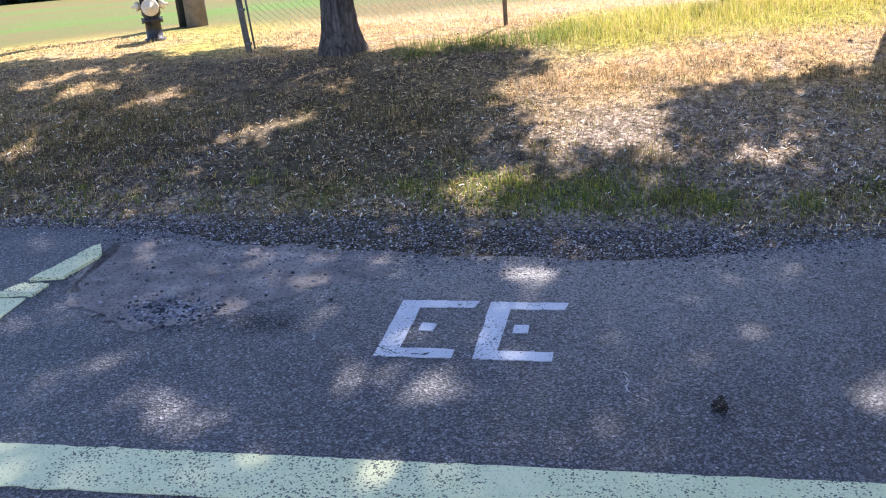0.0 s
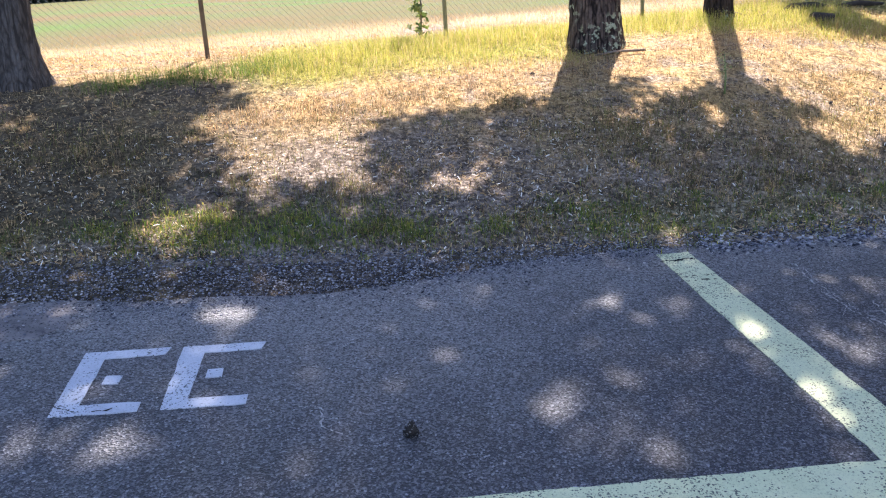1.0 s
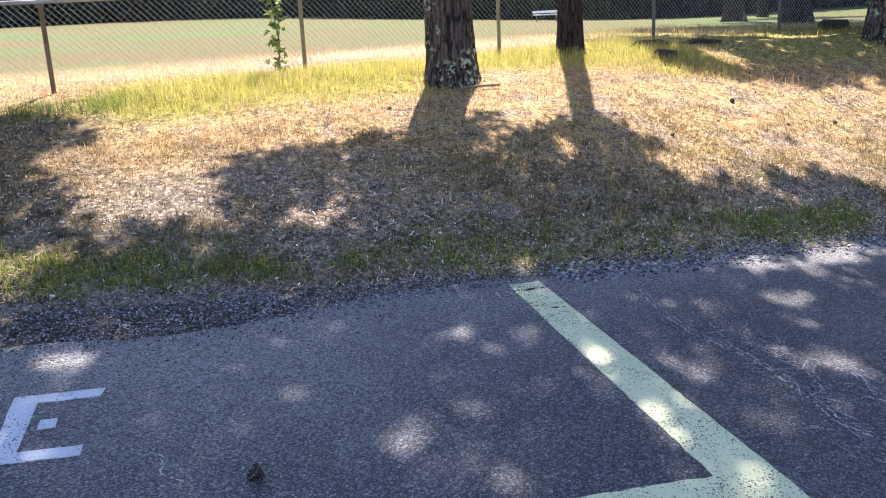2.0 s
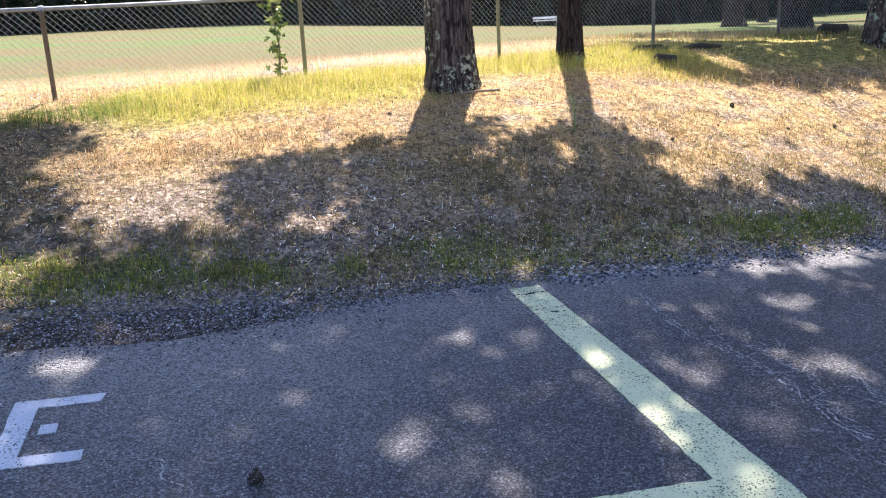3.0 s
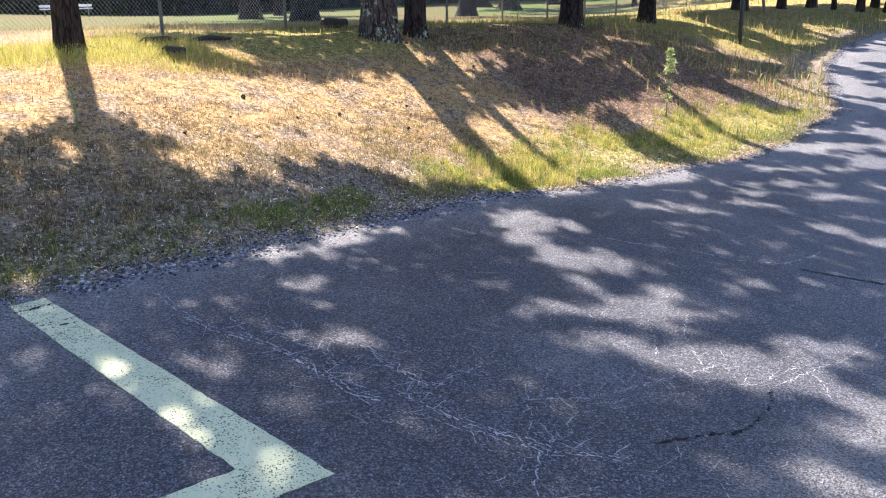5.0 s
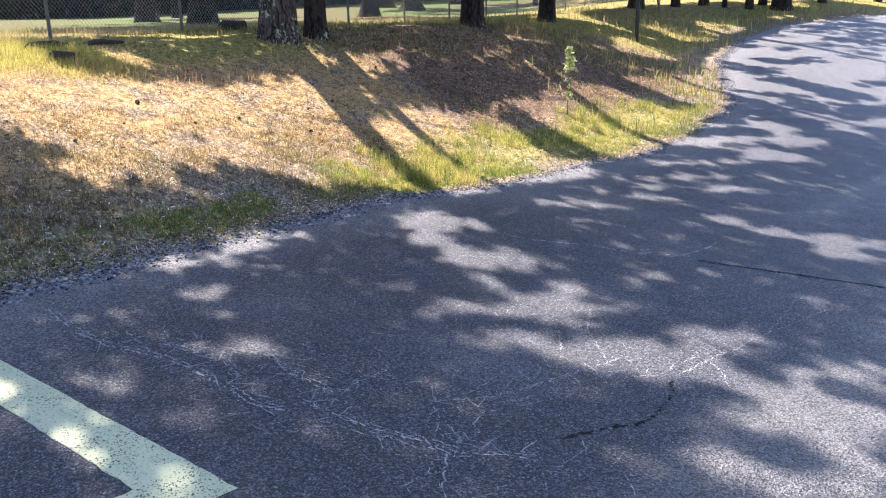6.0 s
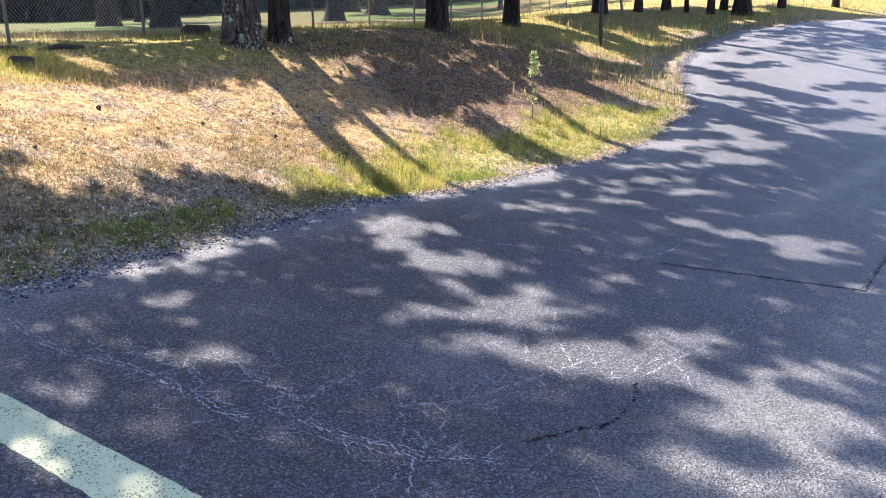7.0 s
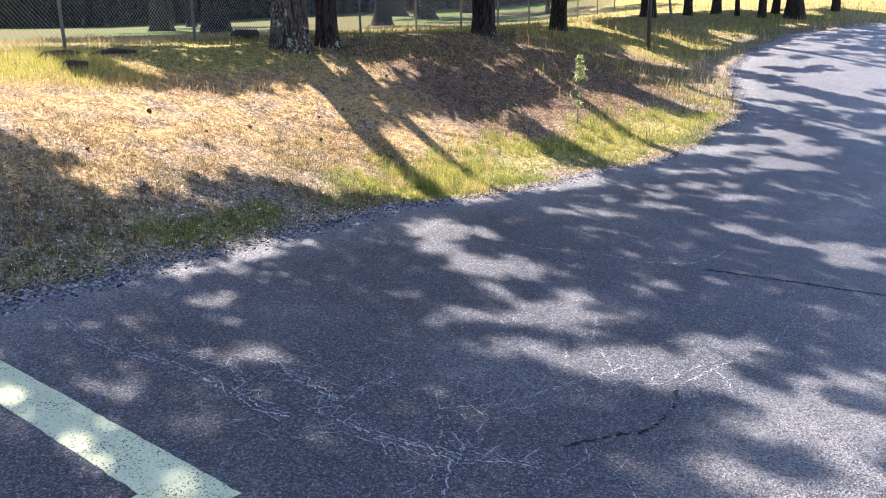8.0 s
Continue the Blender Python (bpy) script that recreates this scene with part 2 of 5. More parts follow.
def lathe(name, profile, material, sides=20, axis="Z"):
    """A turned solid from (radius, height) pairs."""
    V, F = [], []
    for r, h in profile:
        for k in range(sides):
            w = 2 * math.pi * k / sides
            c, s = r * math.cos(w), r * math.sin(w)
            V.append((c, s, h) if axis == "Z" else (c, -h, s) if axis == "Y" else (h, c, s))
    n = len(profile)
    for i in range(n - 1):
        for k in range(sides):
            F.append((i * sides + k, i * sides + (k + 1) % sides, (i + 1) * sides + (k + 1) % sides, (i + 1) * sides + k))
    F += [tuple(range(sides))[::-1], tuple(range((n - 1) * sides, n * sides))]
    me = bpy.data.meshes.new(name)
    me.from_pydata(V, [], F)
    me.materials.append(material)
    return me


def wave(x, y, seed=0, octaves=4, scale=1.0):
    """Smooth irregular field of about -1 to 1."""
    rng = np.random.default_rng(100 + seed)
    x, y = np.asarray(x, float) * scale, np.asarray(y, float) * scale
    out, amp = np.zeros(np.broadcast(x, y).shape), 1.0
    for o in range(octaves):
        for _ in range(3):
            a, p, f = rng.uniform(0, 6.28), rng.uniform(0, 6.28), 2 ** o * rng.uniform(0.8, 1.3)
            out = out + amp * np.sin(f * (x * math.cos(a) + y * math.sin(a)) + p + 1.3 * np.sin(0.7 * f * (y * math.cos(a) - x * math.sin(a)) + 2 * p)) / 3
        amp *= 0.6
    return out / 1.3


# ---- terrain ----
AX, AY = -0.0609, 0.0965
EDGE_X = (-60, -7, -4.1, -1.2, 1.2, 5.2, 6.7, 8.5, 9.2, 10.2, 12.7, 14.4, 16.3, 17.3, 19.3, 21.8, 26.6, 29.7, 33, 36.2, 60, 130)
EDGE_Y = (2.9, 2.62, 2.78, 2.6, 2.72, 3.0, 2.7, 2.76, 2.8, 2.58, 2.82, 3.15, 3.45, 4.05, 4.95, 6.05, 7.2, 7.2, 6.1, 4.05, -14.0, -60.0)
DIP_X = (-60, -20, -17, 0, 9, 13, 18, 25, 35, 45, 60, 130)
DIP_Z = (1.3, 1.05, 1.02, 0, -0.55, -0.68, -0.62, -0.34, 0.22, 0.66, 0.9, 1.0)
FENCE_A, FENCE_B = 8.2, 0.26


def step(s):
    s = np.clip(s, 0, 1)
    return s * s * (3 - 2 * s)


def edge(x):
    return np.interp(x, EDGE_X, EDGE_Y)


def road_z(x, y):
    h = np.where(y < 3.6, y, 3.6 + 3 * (1 - np.exp(-np.maximum(y - 3.6, 0) / 3)))
    h = np.where(y < -8, -8 + (y + 8) * 0.25, h)
    h = np.maximum(h, -14)
    return np.interp(x, DIP_X, DIP_Z) + AY * h


def plateau(x, y):
    p = np.interp(x, (-8, -5.5, -3, 5, 10, 16, 30), (1.6, 1.52, 1.49, 1.48, 1.42, 1.3, 1.2))
    r = np.hypot(x + 2, y + 3.4)
    az = np.degrees(np.arctan2(x + 2, y + 3.4))
    rate = (0.008 + 0.014 * step((az - 5) / 25)) * (1 - step((az - 54) / 12))
    return p - rate * np.clip(r - 18, 0, 75) + 0.022 * step((az - 30) / 20) * np.clip(r - 46, 0, 45)


def ground_z(x, y):
    x, y = np.asarray(x, float), np.asarray(y, float)
    e = edge(x)
    r = road_z(x, np.minimum(y, e))
    s = (y - e) / (5.1 + 1.0 * step((x - 2.4) / 5))
    a = np.clip(s, 0, 1)
    k = step((x - 1.2) / 6)
    rise = a * (1.5 - 0.5 * a * a) * (1 - k) + step(s) * k
    return r + (plateau(x, y) - r) * rise


def bare_share(x, y):
    """The sandy bare place on the bank."""
    return np.exp(-((x + 2.5) / 1.15) ** 2 - ((y - 4.0 - 0.15 * (x + 2.5)) / 0.6) ** 2)


def zones(x, y):
    """Shares of straw, green and mown field at a place."""
    d = y - edge(x)
    front = FENCE_A + FENCE_B * x - y
    n = wave(x, y, 5, 4, 1.3)
    m = wave(x, y, 6, 4, 0.5)
    straw = step((d - 0.5 + 0.4 * n) / 1.6)
    verge = 0.6 * np.exp(-((d - 0.36) / 0.25) ** 2) * step(0.1 + 0.9 * n)
    tall = step((np.interp(x, (2.5, 3.6), (2.3, 3.0)) + 0.35 * n - front) / 0.9) * step((front + 1.2) / 0.5) * step((4.9 - x + 0.3 * n) / 0.6) * step((x + 3.4) / 0.8)
    right = step((x - 4.4 + 0.6 * n) / 1.4) * step((17.2 - x + n) / 1.5) * step((2.1 + 0.5 * n + 0.7 * step((x - 10) / 2) - d - 0.15 * np.minimum(np.abs(x - 8), 7)) / 0.8) * step((d - 0.2 * step((x - 5.5) / 1.5) + 0.15 * n) / 0.3)
    back = step((x - 4.6) / 0.8) * step((y - 7.0 + 0.4 * n) / 0.8) * step((29 - x + 4 * n) / 6)
    needles = (1 - 0.6 * step((x - 18) / 4)) * step((x - 8 + n) / 2) * step((d - np.interp(x, (8, 12, 16), (1.6, 1.4, 0.8)) + 0.4 * n) / 0.8) * step((9.6 - y + 0.6 * n) / 1.2) * step((22 - x) / 4)
    bare = bare_share(x, y)
    straw = straw * (1 - 0.9 * bare)
    left = step((-5.5 - x) / 2.0) * step((y - 5.8) / 1.0)
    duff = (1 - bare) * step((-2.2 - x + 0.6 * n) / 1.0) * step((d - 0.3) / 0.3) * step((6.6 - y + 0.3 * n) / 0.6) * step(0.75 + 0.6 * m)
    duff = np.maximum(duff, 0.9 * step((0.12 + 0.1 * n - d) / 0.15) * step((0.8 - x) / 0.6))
    green = np.clip(0.75 * verge + tall + right * (0.6 + 0.4 * step(0.5 + n)) + 0.75 * back * (1 - needles) + left * step(0.8 + m), 0, 1)
    straw = np.clip(straw * (1 - 0.75 * needles) + 0.4 * left, 0, 1)
    field = step((-front - 2.0 + 0.8 * m) / 3.0) * (1 - step((np.degrees(np.arctan2(x + 2, y + 3.4)) - 58) / 5))
    sand = np.exp(-((y - 9.75 - 0.3 * x) / 0.38) ** 2) * step((x + 1.4) / 0.6) * step((3.4 - x) / 0.6)
    rank = step((x - 22) / 4) * step((d - 0.6) / 1.5)
    field, green = field * (1 - sand), np.maximum(green * (1 - sand), rank * (0.45 + 0.4 * step(0.5 + m)))
    straw = np.clip(straw * (1 - 0.5 * duff) * (1 - sand), 0, 1)
    green = np.clip(green + 0.25 * duff * step(0.5 + n), 0, 1)
    return straw, green, field, needles, duff


def build_ground():
    xs = np.concatenate([-np.geomspace(900, 13, 26), np.arange(-12.5, 17, 0.16), np.geomspace(17.2, 900, 42)])
    ys = np.concatenate([-np.geomspace(900, 9, 18), np.arange(-8, 2.2, 0.7), np.arange(2.25, 9.5, 0.13), np.geomspace(9.7, 900, 44)])
    X, Y = np.meshgrid(xs, ys)
    Z = ground_z(X, Y)
    d = Y - edge(X)
    rough = step(d / 0.5)
    Z = Z + rough * (0.02 * wave(X, Y, 1, 4, 2.2) + 0.03 * wave(X, Y, 2, 3, 0.6)) * (np.hypot(X, Y) < 60)
    near = X < 14
    Z = Z - 0.07 * (1 - step((d + np.where(near, 0.5, 0.25)) / np.where(near, 0.3, 0.25))) - 0.004 * (d < 0) * near
    nx, ny = len(xs), len(ys)
    i = np.arange(nx * ny).reshape(ny, nx)
    F = np.stack([i[:-1, :-1], i[:-1, 1:], i[1:, 1:], i[1:, :-1]], -1).reshape(-1, 4)
    me = smooth(raw_mesh("ground", np.stack([X, Y, Z], -1).reshape(-1, 3), F, GROUND))
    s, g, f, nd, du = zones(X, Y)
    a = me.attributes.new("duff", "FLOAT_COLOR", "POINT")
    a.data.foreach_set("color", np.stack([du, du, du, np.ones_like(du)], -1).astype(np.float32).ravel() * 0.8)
    a = me.attributes.new("needles", "FLOAT_COLOR", "POINT")
    a.data.foreach_set("color", np.stack([nd, nd, nd, np.ones_like(nd)], -1).astype(np.float32).ravel() * 0.85)
    a = me.attributes.new("zone", "FLOAT_COLOR", "POINT")
    a.data.foreach_set("color", np.stack([s, g, f, np.ones_like(s)], -1).astype(np.float32).ravel())
    tagged(new("ground", me), "grassy bank of dry straw, soil and patchy grass rising to a field", "ground", kind="structure")


build_ground()


def build_road():
    xs = np.concatenate([np.linspace(-60, -12, 40), np.arange(-11.9, 14, 0.1), np.linspace(14.2, 40, 90), np.linspace(41, 130, 40)])
    off = np.array([0.0, 0.02, 0.06, 0.15, 0.3, 0.5, 0.8, *np.arange(0.9, 2.0, 0.07), 2.1, 2.2, 2.4, 2.6, *np.arange(2.8, 7.5, 0.1), 9, 12, 16])
    ragged = edge(xs) + 0.05 * wave(xs, 0 * xs, 7, 5, 2.5) - 0.02
    ragged = ragged - 0.5 * np.exp(-((xs + 3.6) / 2.0) ** 4)
    X = np.repeat(xs[None], len(off), 0)
    Y = ragged[None] - off[:, None]
    Z = road_z(X, Y)
    Z[0] -= 0.014
    Z[1] -= 0.003
    i = np.arange(X.size).reshape(X.shape)
    F = np.stack([i[1:, :-1], i[1:, 1:], i[:-1, 1:], i[:-1, :-1]], -1).reshape(-1, 4)
    me = smooth(raw_mesh("road", np.stack([X, Y, Z], -1).reshape(-1, 3), F, ASPHALT))
    far = np.repeat(off[:, None], len(xs), 1)
    wear = np.clip(1.1 * np.exp(-np.maximum(far - 0.35, 0) / (0.45 + 0.4 * np.exp(-((X + 1.5) / 2.5) ** 2))) + 0.45 * wave(X, Y, 15, 4, 1.4) - 0.12, 0, 0.9) * (X > -6)
    wear = np.maximum(wear, 0.45 * step((X - 15.5 + 2 * wave(X, Y, 16, 3, 0.6)) / 6))
    a = me.attributes.new("wear", "FLOAT_COLOR", "POINT")
    rim = np.interp(X, (-20, -3, 0.2, 1.6, 2.2, 2.75, 3.3, 4.47, 7.4, 14), (-6, -3.9, -2.5, -1.62, -1.55, -1.62, -1.8, -1.9, -1.98, -2.2))
    pale = 0.85 * step((rim - Y + 0.25 * wave(X, Y, 17, 4, 2.0) + 0.15) / 0.4)
    band = np.interp(X, (8.3, 10, 15.3), (-0.28, -0.4, -0.63))
    pale = np.maximum(pale, 0.85 * np.exp(-((Y - band) / 0.22) ** 2) * step((X - 8) / 1.0) * step((16 - X) / 2))
    oil = 0.85 * step(1.6 - 1.6 * np.hypot((X + 4.57) / 0.34, (Y - 1.21) / 0.2) + 0.35 * wave(X, Y, 18, 3, 5.0))
    a.data.foreach_set("color", np.stack([wear, pale, oil, np.ones_like(wear)], -1).astype(np.float32).ravel())
    tagged(new("road", me), "worn dark asphalt lane with pale grit and hairline cracks", "road", kind="structure")


build_road()


def sheet(name, outline, material, lift=0.004, ragged=0.0, seed=0, parent=None, z=road_z, cell=0.25):
    """A thin layer on the road inside a plan outline, its rim ragged, bent to the surface."""
    rng = np.random.default_rng(seed)
    pts = []
    n = len(outline)
    for k in range(n):
        a, b = np.array(outline[k]), np.array(outline[(k + 1) % n])
        m = max(1, int(np.linalg.norm(b - a) / 0.06)) if ragged else max(1, int(np.linalg.norm(b - a) / 0.5))
        for q in range(m):
            p = a + (b - a) * q / m
            pts.append(p + rng.normal(0, ragged, 2))
    bm = bmesh.new()
    vs = [bm.verts.new((p[0], p[1], 0)) for p in pts]
    f = bm.faces.new(vs)
    if f.calc_area() and f.normal.z < 0:
        f.normal_flip()
    bmesh.ops.triangulate(bm, faces=bm.faces[:])
    rim = [e for e in bm.edges if e.is_boundary]
    r = bmesh.ops.extrude_edge_only(bm, edges=rim)
    low = [g for g in r["geom"] if isinstance(g, bmesh.types.BMVert)]
    for v in bm.verts:
        v.co.z = float(z(v.co.x, v.co.y)) + lift
    for v in low:
        v.co.z -= lift + 0.004
    bmesh.ops.recalc_face_normals(bm, faces=bm.faces[:])
    return part(name, from_bm(name, bm, material), parent)


# the square patch and the crumbled hollow
tagged(sheet("asphalt_patch", [(5.98, -0.19), (7.21, 0.0), (8.9, -1.72), (6.88, -1.87)], ASPHALT_PATCH, 0.006, 0.01, 4), "smooth dark square repair patch in the asphalt", "road patch", kind="structure")
tagged(sheet("sandy_patch", [(-6.0, 2.3), (-5.42, 2.3), (-4.8, 2.3), (-3.98, 2.2), (-3.97, 1.84), (-4.39, 1.65), (-4.84, 1.3), (-5.35, 1.08), (-5.9, 1.4), (-6.05, 1.8)], SAND, 0.0035, 0.032, 6), "crumbled sandy hollow where asphalt broke away", "soil patch", kind="structure")


# ---- painted marks ----
def bar(name, outline, parent, material, seed, lift=0.005, ragged=0.0025):
    return sheet(name, outline, material, lift, ragged, seed, parent)


bay = thing("bay_line", "faded pale green painted parking bay outline on asphalt", "road marking")
bar("front_line", [(-14, 0.0), (-0.02, 0.0), (0.0, -0.302), (-14, -0.29)], bay, PAINT_GREEN, 11, 0.005, 0.003)
bar("side_line", [(-0.12, 2.5), (0.13, 2.53), (0.325, -0.31), (-0.03, -0.302), (-0.03, 0.0)], bay, PAINT_GREEN, 12, 0.0053, 0.003)
side = thing("bay_line", "broken pale yellow-green bay line ending at crumbled edge", "road marking")
bar("line_end", [(-6.1, 2.26), (-6.0, 2.04), (-6.1, 1.72), (-6.3, 1.66)], side, PAINT_GREEN, 13, 0.022, 0.006)
bar("line_piece", [(-6.32, 1.64), (-6.14, 1.62), (-6.18, 1.46), (-6.44, 1.44)], side, PAINT_GREEN, 14, 0.014, 0.006)
bar("line_run", [(-6.46, 1.42), (-6.19, 1.43), (-6.3, 0.04), (-6.62, 0.04)], side, PAINT_GREEN, 15, 0.006, 0.005)


def letter_e(x, seed):
    e = thing("painted_letter", "white painted letter E with a small square middle stroke", "letter", group="painted letters")
    bar("stem", [(x, 0.885), (x + 0.12, 0.885), (x + 0.185, 1.535), (x + 0.06, 1.535)], e, PAINT_WHITE, seed)
    bar("foot", [(x + 0.112, 0.885), (x + 0.415, 0.885), (x + 0.43, 0.975), (x + 0.121, 0.975)], e, PAINT_WHITE, seed + 1, 0.0054)
    bar("top_stroke", [(x + 0.166, 1.45), (x + 0.49, 1.46), (x + 0.51, 1.54), (x + 0.174, 1.535)], e, PAINT_WHITE, seed + 2, 0.0054)
    bar("middle_stroke", [(x + 0.2, 1.175), (x + 0.285, 1.175), (x + 0.295, 1.26), (x + 0.21, 1.26)], e, PAINT_WHITE, seed + 3)


letter_e(-3.89, 20)
letter_e(-3.365, 30)


# ---- cracks ----
def crack(name, pts, width, material, label, seed, lift=0.0035, parent=None):
    """A jagged ribbon along pts, of uneven width."""
    rng = np.random.default_rng(seed)
    fine = []
    for a, b in zip(pts[:-1], pts[1:]):
        m = max(2, int(math.dist(a, b) / 0.018))
        for q in range(m):
            s = q / m
            fine.append(np.array(a) * (1 - s) + np.array(b) * s + rng.normal(0, 0.008, 2))
    V, F = [], []
    for i, p in enumerate(fine):
        d = fine[min(i + 1, len(fine) - 1)] - fine[max(i - 1, 0)]
        nrm = np.array((-d[1], d[0])) / (np.linalg.norm(d) + 1e-6)
        w = width * max(0.15, rng.normal(1, 0.6)) / 2
        for sgn in (1, -1):
            q = p + sgn * nrm * w
            V.append((*q, float(road_z(q[0], q[1])) + lift))
    for i in range(len(fine) - 1):
        if rng.random() < 0.72:
            F.append((2 * i, 2 * i + 1, 2 * i + 3, 2 * i + 2))
    ob = part(name, raw_mesh(name, V, F, material), parent)
    return tagged(ob, label, "crack", kind="structure")


PALE = "pale grit-filled jagged crack in the asphalt"
NEAR_CRACKS = [
    [(0.79, 2.23), (0.73, 1.78), (0.77, 1.46), (0.92, 1.12), (0.95, 0.88), (0.96, 0.62), (0.93, 0.29), (1.0, 0.16), (1.05, 0.08)],
    [(1.22, -0.16), (1.23, -0.33), (1.3, -0.52), (1.37, -0.71), (1.39, -0.84), (1.56, -1.03), (1.65, -1.19)],
    [(1.43, 0.76), (1.37, 0.48), (1.37, 0.23), (1.39, 0.05)],
    [(1.04, 1.3), (1.09, 1.13), (1.16, 0.87), (1.11, 0.6)],
    [(1.19, 0.19), (1.2, -0.09), (1.2, -0.27)],
    [(1.35, -0.8), (1.17, -0.91), (1.04, -1.0)],
    [(1.23, -0.5), (1.29, -0.69), (1.36, -0.79)],
    [(1.9, 0.1), (1.58, 0.1), (1.39, 0.05)],
    [(0.98, 1.59), (0.93, 1.33), (0.92, 1.12)],
    [(-2.71, 0.84), (-2.57, 0.8), (-2.58, 0.64), (-2.48, 0.55)],
]
LANE_CRACKS = [
    [(1.73, -0.36), (1.92, -0.48), (2.11, -0.59), (2.65, -0.7), (3.25, -0.83)],
    [(1.73, -0.36), (1.65, -0.48), (1.56, -0.67), (1.48, -0.8)],
    [(3.96, -0.18), (3.52, -0.41), (3.23, -0.69), (3.06, -0.85)],
    [(3.24, -1.22), (3.71, -1.26), (4.08, -1.32), (4.65, -1.37), (5.25, -1.47), (5.76, -1.55)],
    [(4.65, -1.37), (5.16, -1.32), (5.61, -1.27), (5.85, -1.28)],
    [(5.05, 1.45), (5.19, 1.14), (5.52, 0.69), (5.71, 0.24), (6.02, -0.03), (6.53, -0.1), (7.13, -0.04)],
    [(3.69, -1.31), (3.57, -1.44), (3.42, -1.54)],
    [(1.29, 1.34), (1.29, 1.04), (1.43, 0.76), (1.54, 0.56), (1.88, 0.39)],
    [(3.34, -0.27), (3.08, -0.45), (2.9, -0.55)],
]
for i, c in enumerate(NEAR_CRACKS):
    crack("crack", c, 0.010 if i < 3 else 0.007, CRACK_PALE, PALE, 50 + i)
    if i < 4:
        crack("crack", [(x + 0.04, y + 0.02 * math.sin(9 * x + y)) for x, y in c], 0.006, CRACK_PALE, "thin pale crack running beside a wider one", 150 + i)
for i, c in enumerate(LANE_CRACKS):
    crack("crack", c, 0.011 if i == 5 else 0.005, CRACK_PALE, PALE, 70 + i)


def crazing():
    """A net of short hairline cracks, closest along the long cracks."""
    rng = np.random.default_rng(5)
    cell = 0.115
    nx, ny = 27, 33
    gx, gy = 0.62 + cell * np.arange(nx)[None] + 0.06 * np.arange(ny)[:, None] % cell, -1.95 + cell * np.arange(ny)[:, None] + 0 * np.arange(nx)[None]
    P = np.stack([gx + rng.uniform(-0.05, 0.05, gx.shape), gy + rng.uniform(-0.05, 0.05, gx.shape)], -1)
    spine = np.array([q for c in NEAR_CRACKS[:9] + LANE_CRACKS[:2] for q in c])
    V, F = [], []
    for j in range(ny - 1):
        for i in range(nx - 1):
            for a, b in ((P[j, i], P[j, i + 1]), (P[j, i], P[j + 1, i])):
                near = np.hypot(spine[:, 0] - a[0], spine[:, 1] - a[1]).min()
                if rng.random() > 0.42 * math.exp(-(near / 0.2) ** 2) + 0.02:
                    continue
                m = 6
                d = (b - a) / np.linalg.norm(b - a)
                nrm = np.array((-d[1], d[0]))
                n0 = len(V)
                for q in range(m + 1):
                    c = a + (b - a) * q / m + rng.normal(0, 0.0035, 2)
                    w = 0.0022 * max(0.2, rng.normal(1, 0.6))
                    for sgn in (1, -1):
                        e = c + sgn * nrm * w
                        V.append((*e, float(road_z(e[0], e[1])) + 0.003))
                F += [(n0 + 2 * q, n0 + 2 * q + 1, n0 + 2 * q + 3, n0 + 2 * q + 2) for q in range(m) if rng.random() < 0.85]
    tagged(new("crazing", raw_mesh("crazing", V, F, CRACK_PALE)), "net of fine pale hairline cracks in the asphalt", "crack", kind="stuff")


crazing()
DARK = "dark open crack with broken rim"
crack("crack", [(1.95, -1.14), (2.14, -1.21), (2.34, -1.29), (2.47, -1.37), (2.69, -1.37), (2.98, -1.33), (3.2, -1.24)], 0.016, CRACK_DARK, DARK, 120)
crack("crack", [(6.0, -0.22), (6.88, -1.9), (8.9, -1.75)], 0.016, CRACK_DARK, DARK, 121, 0.0075)
crack("crack", [(-3.9, 0.99), (-3.8, 0.93), (-3.66, 0.91), (-3.54, 0.945)], 0.007, CRACK_DARK, DARK, 122, 0.0075)
crack("crack", [(-0.13, 2.38), (0.14, 2.4)], 0.014, CRACK_DARK, DARK, 123, 0.008)
crack("crack", [(-0.12, 2.02), (0.17, 2.06)], 0.014, CRACK_DARK, DARK, 124, 0.008)
crack("crack", [(-0.12, 2.1), (0.17, 2.13)], 0.008, CRACK_DARK, DARK, 125, 0.008)


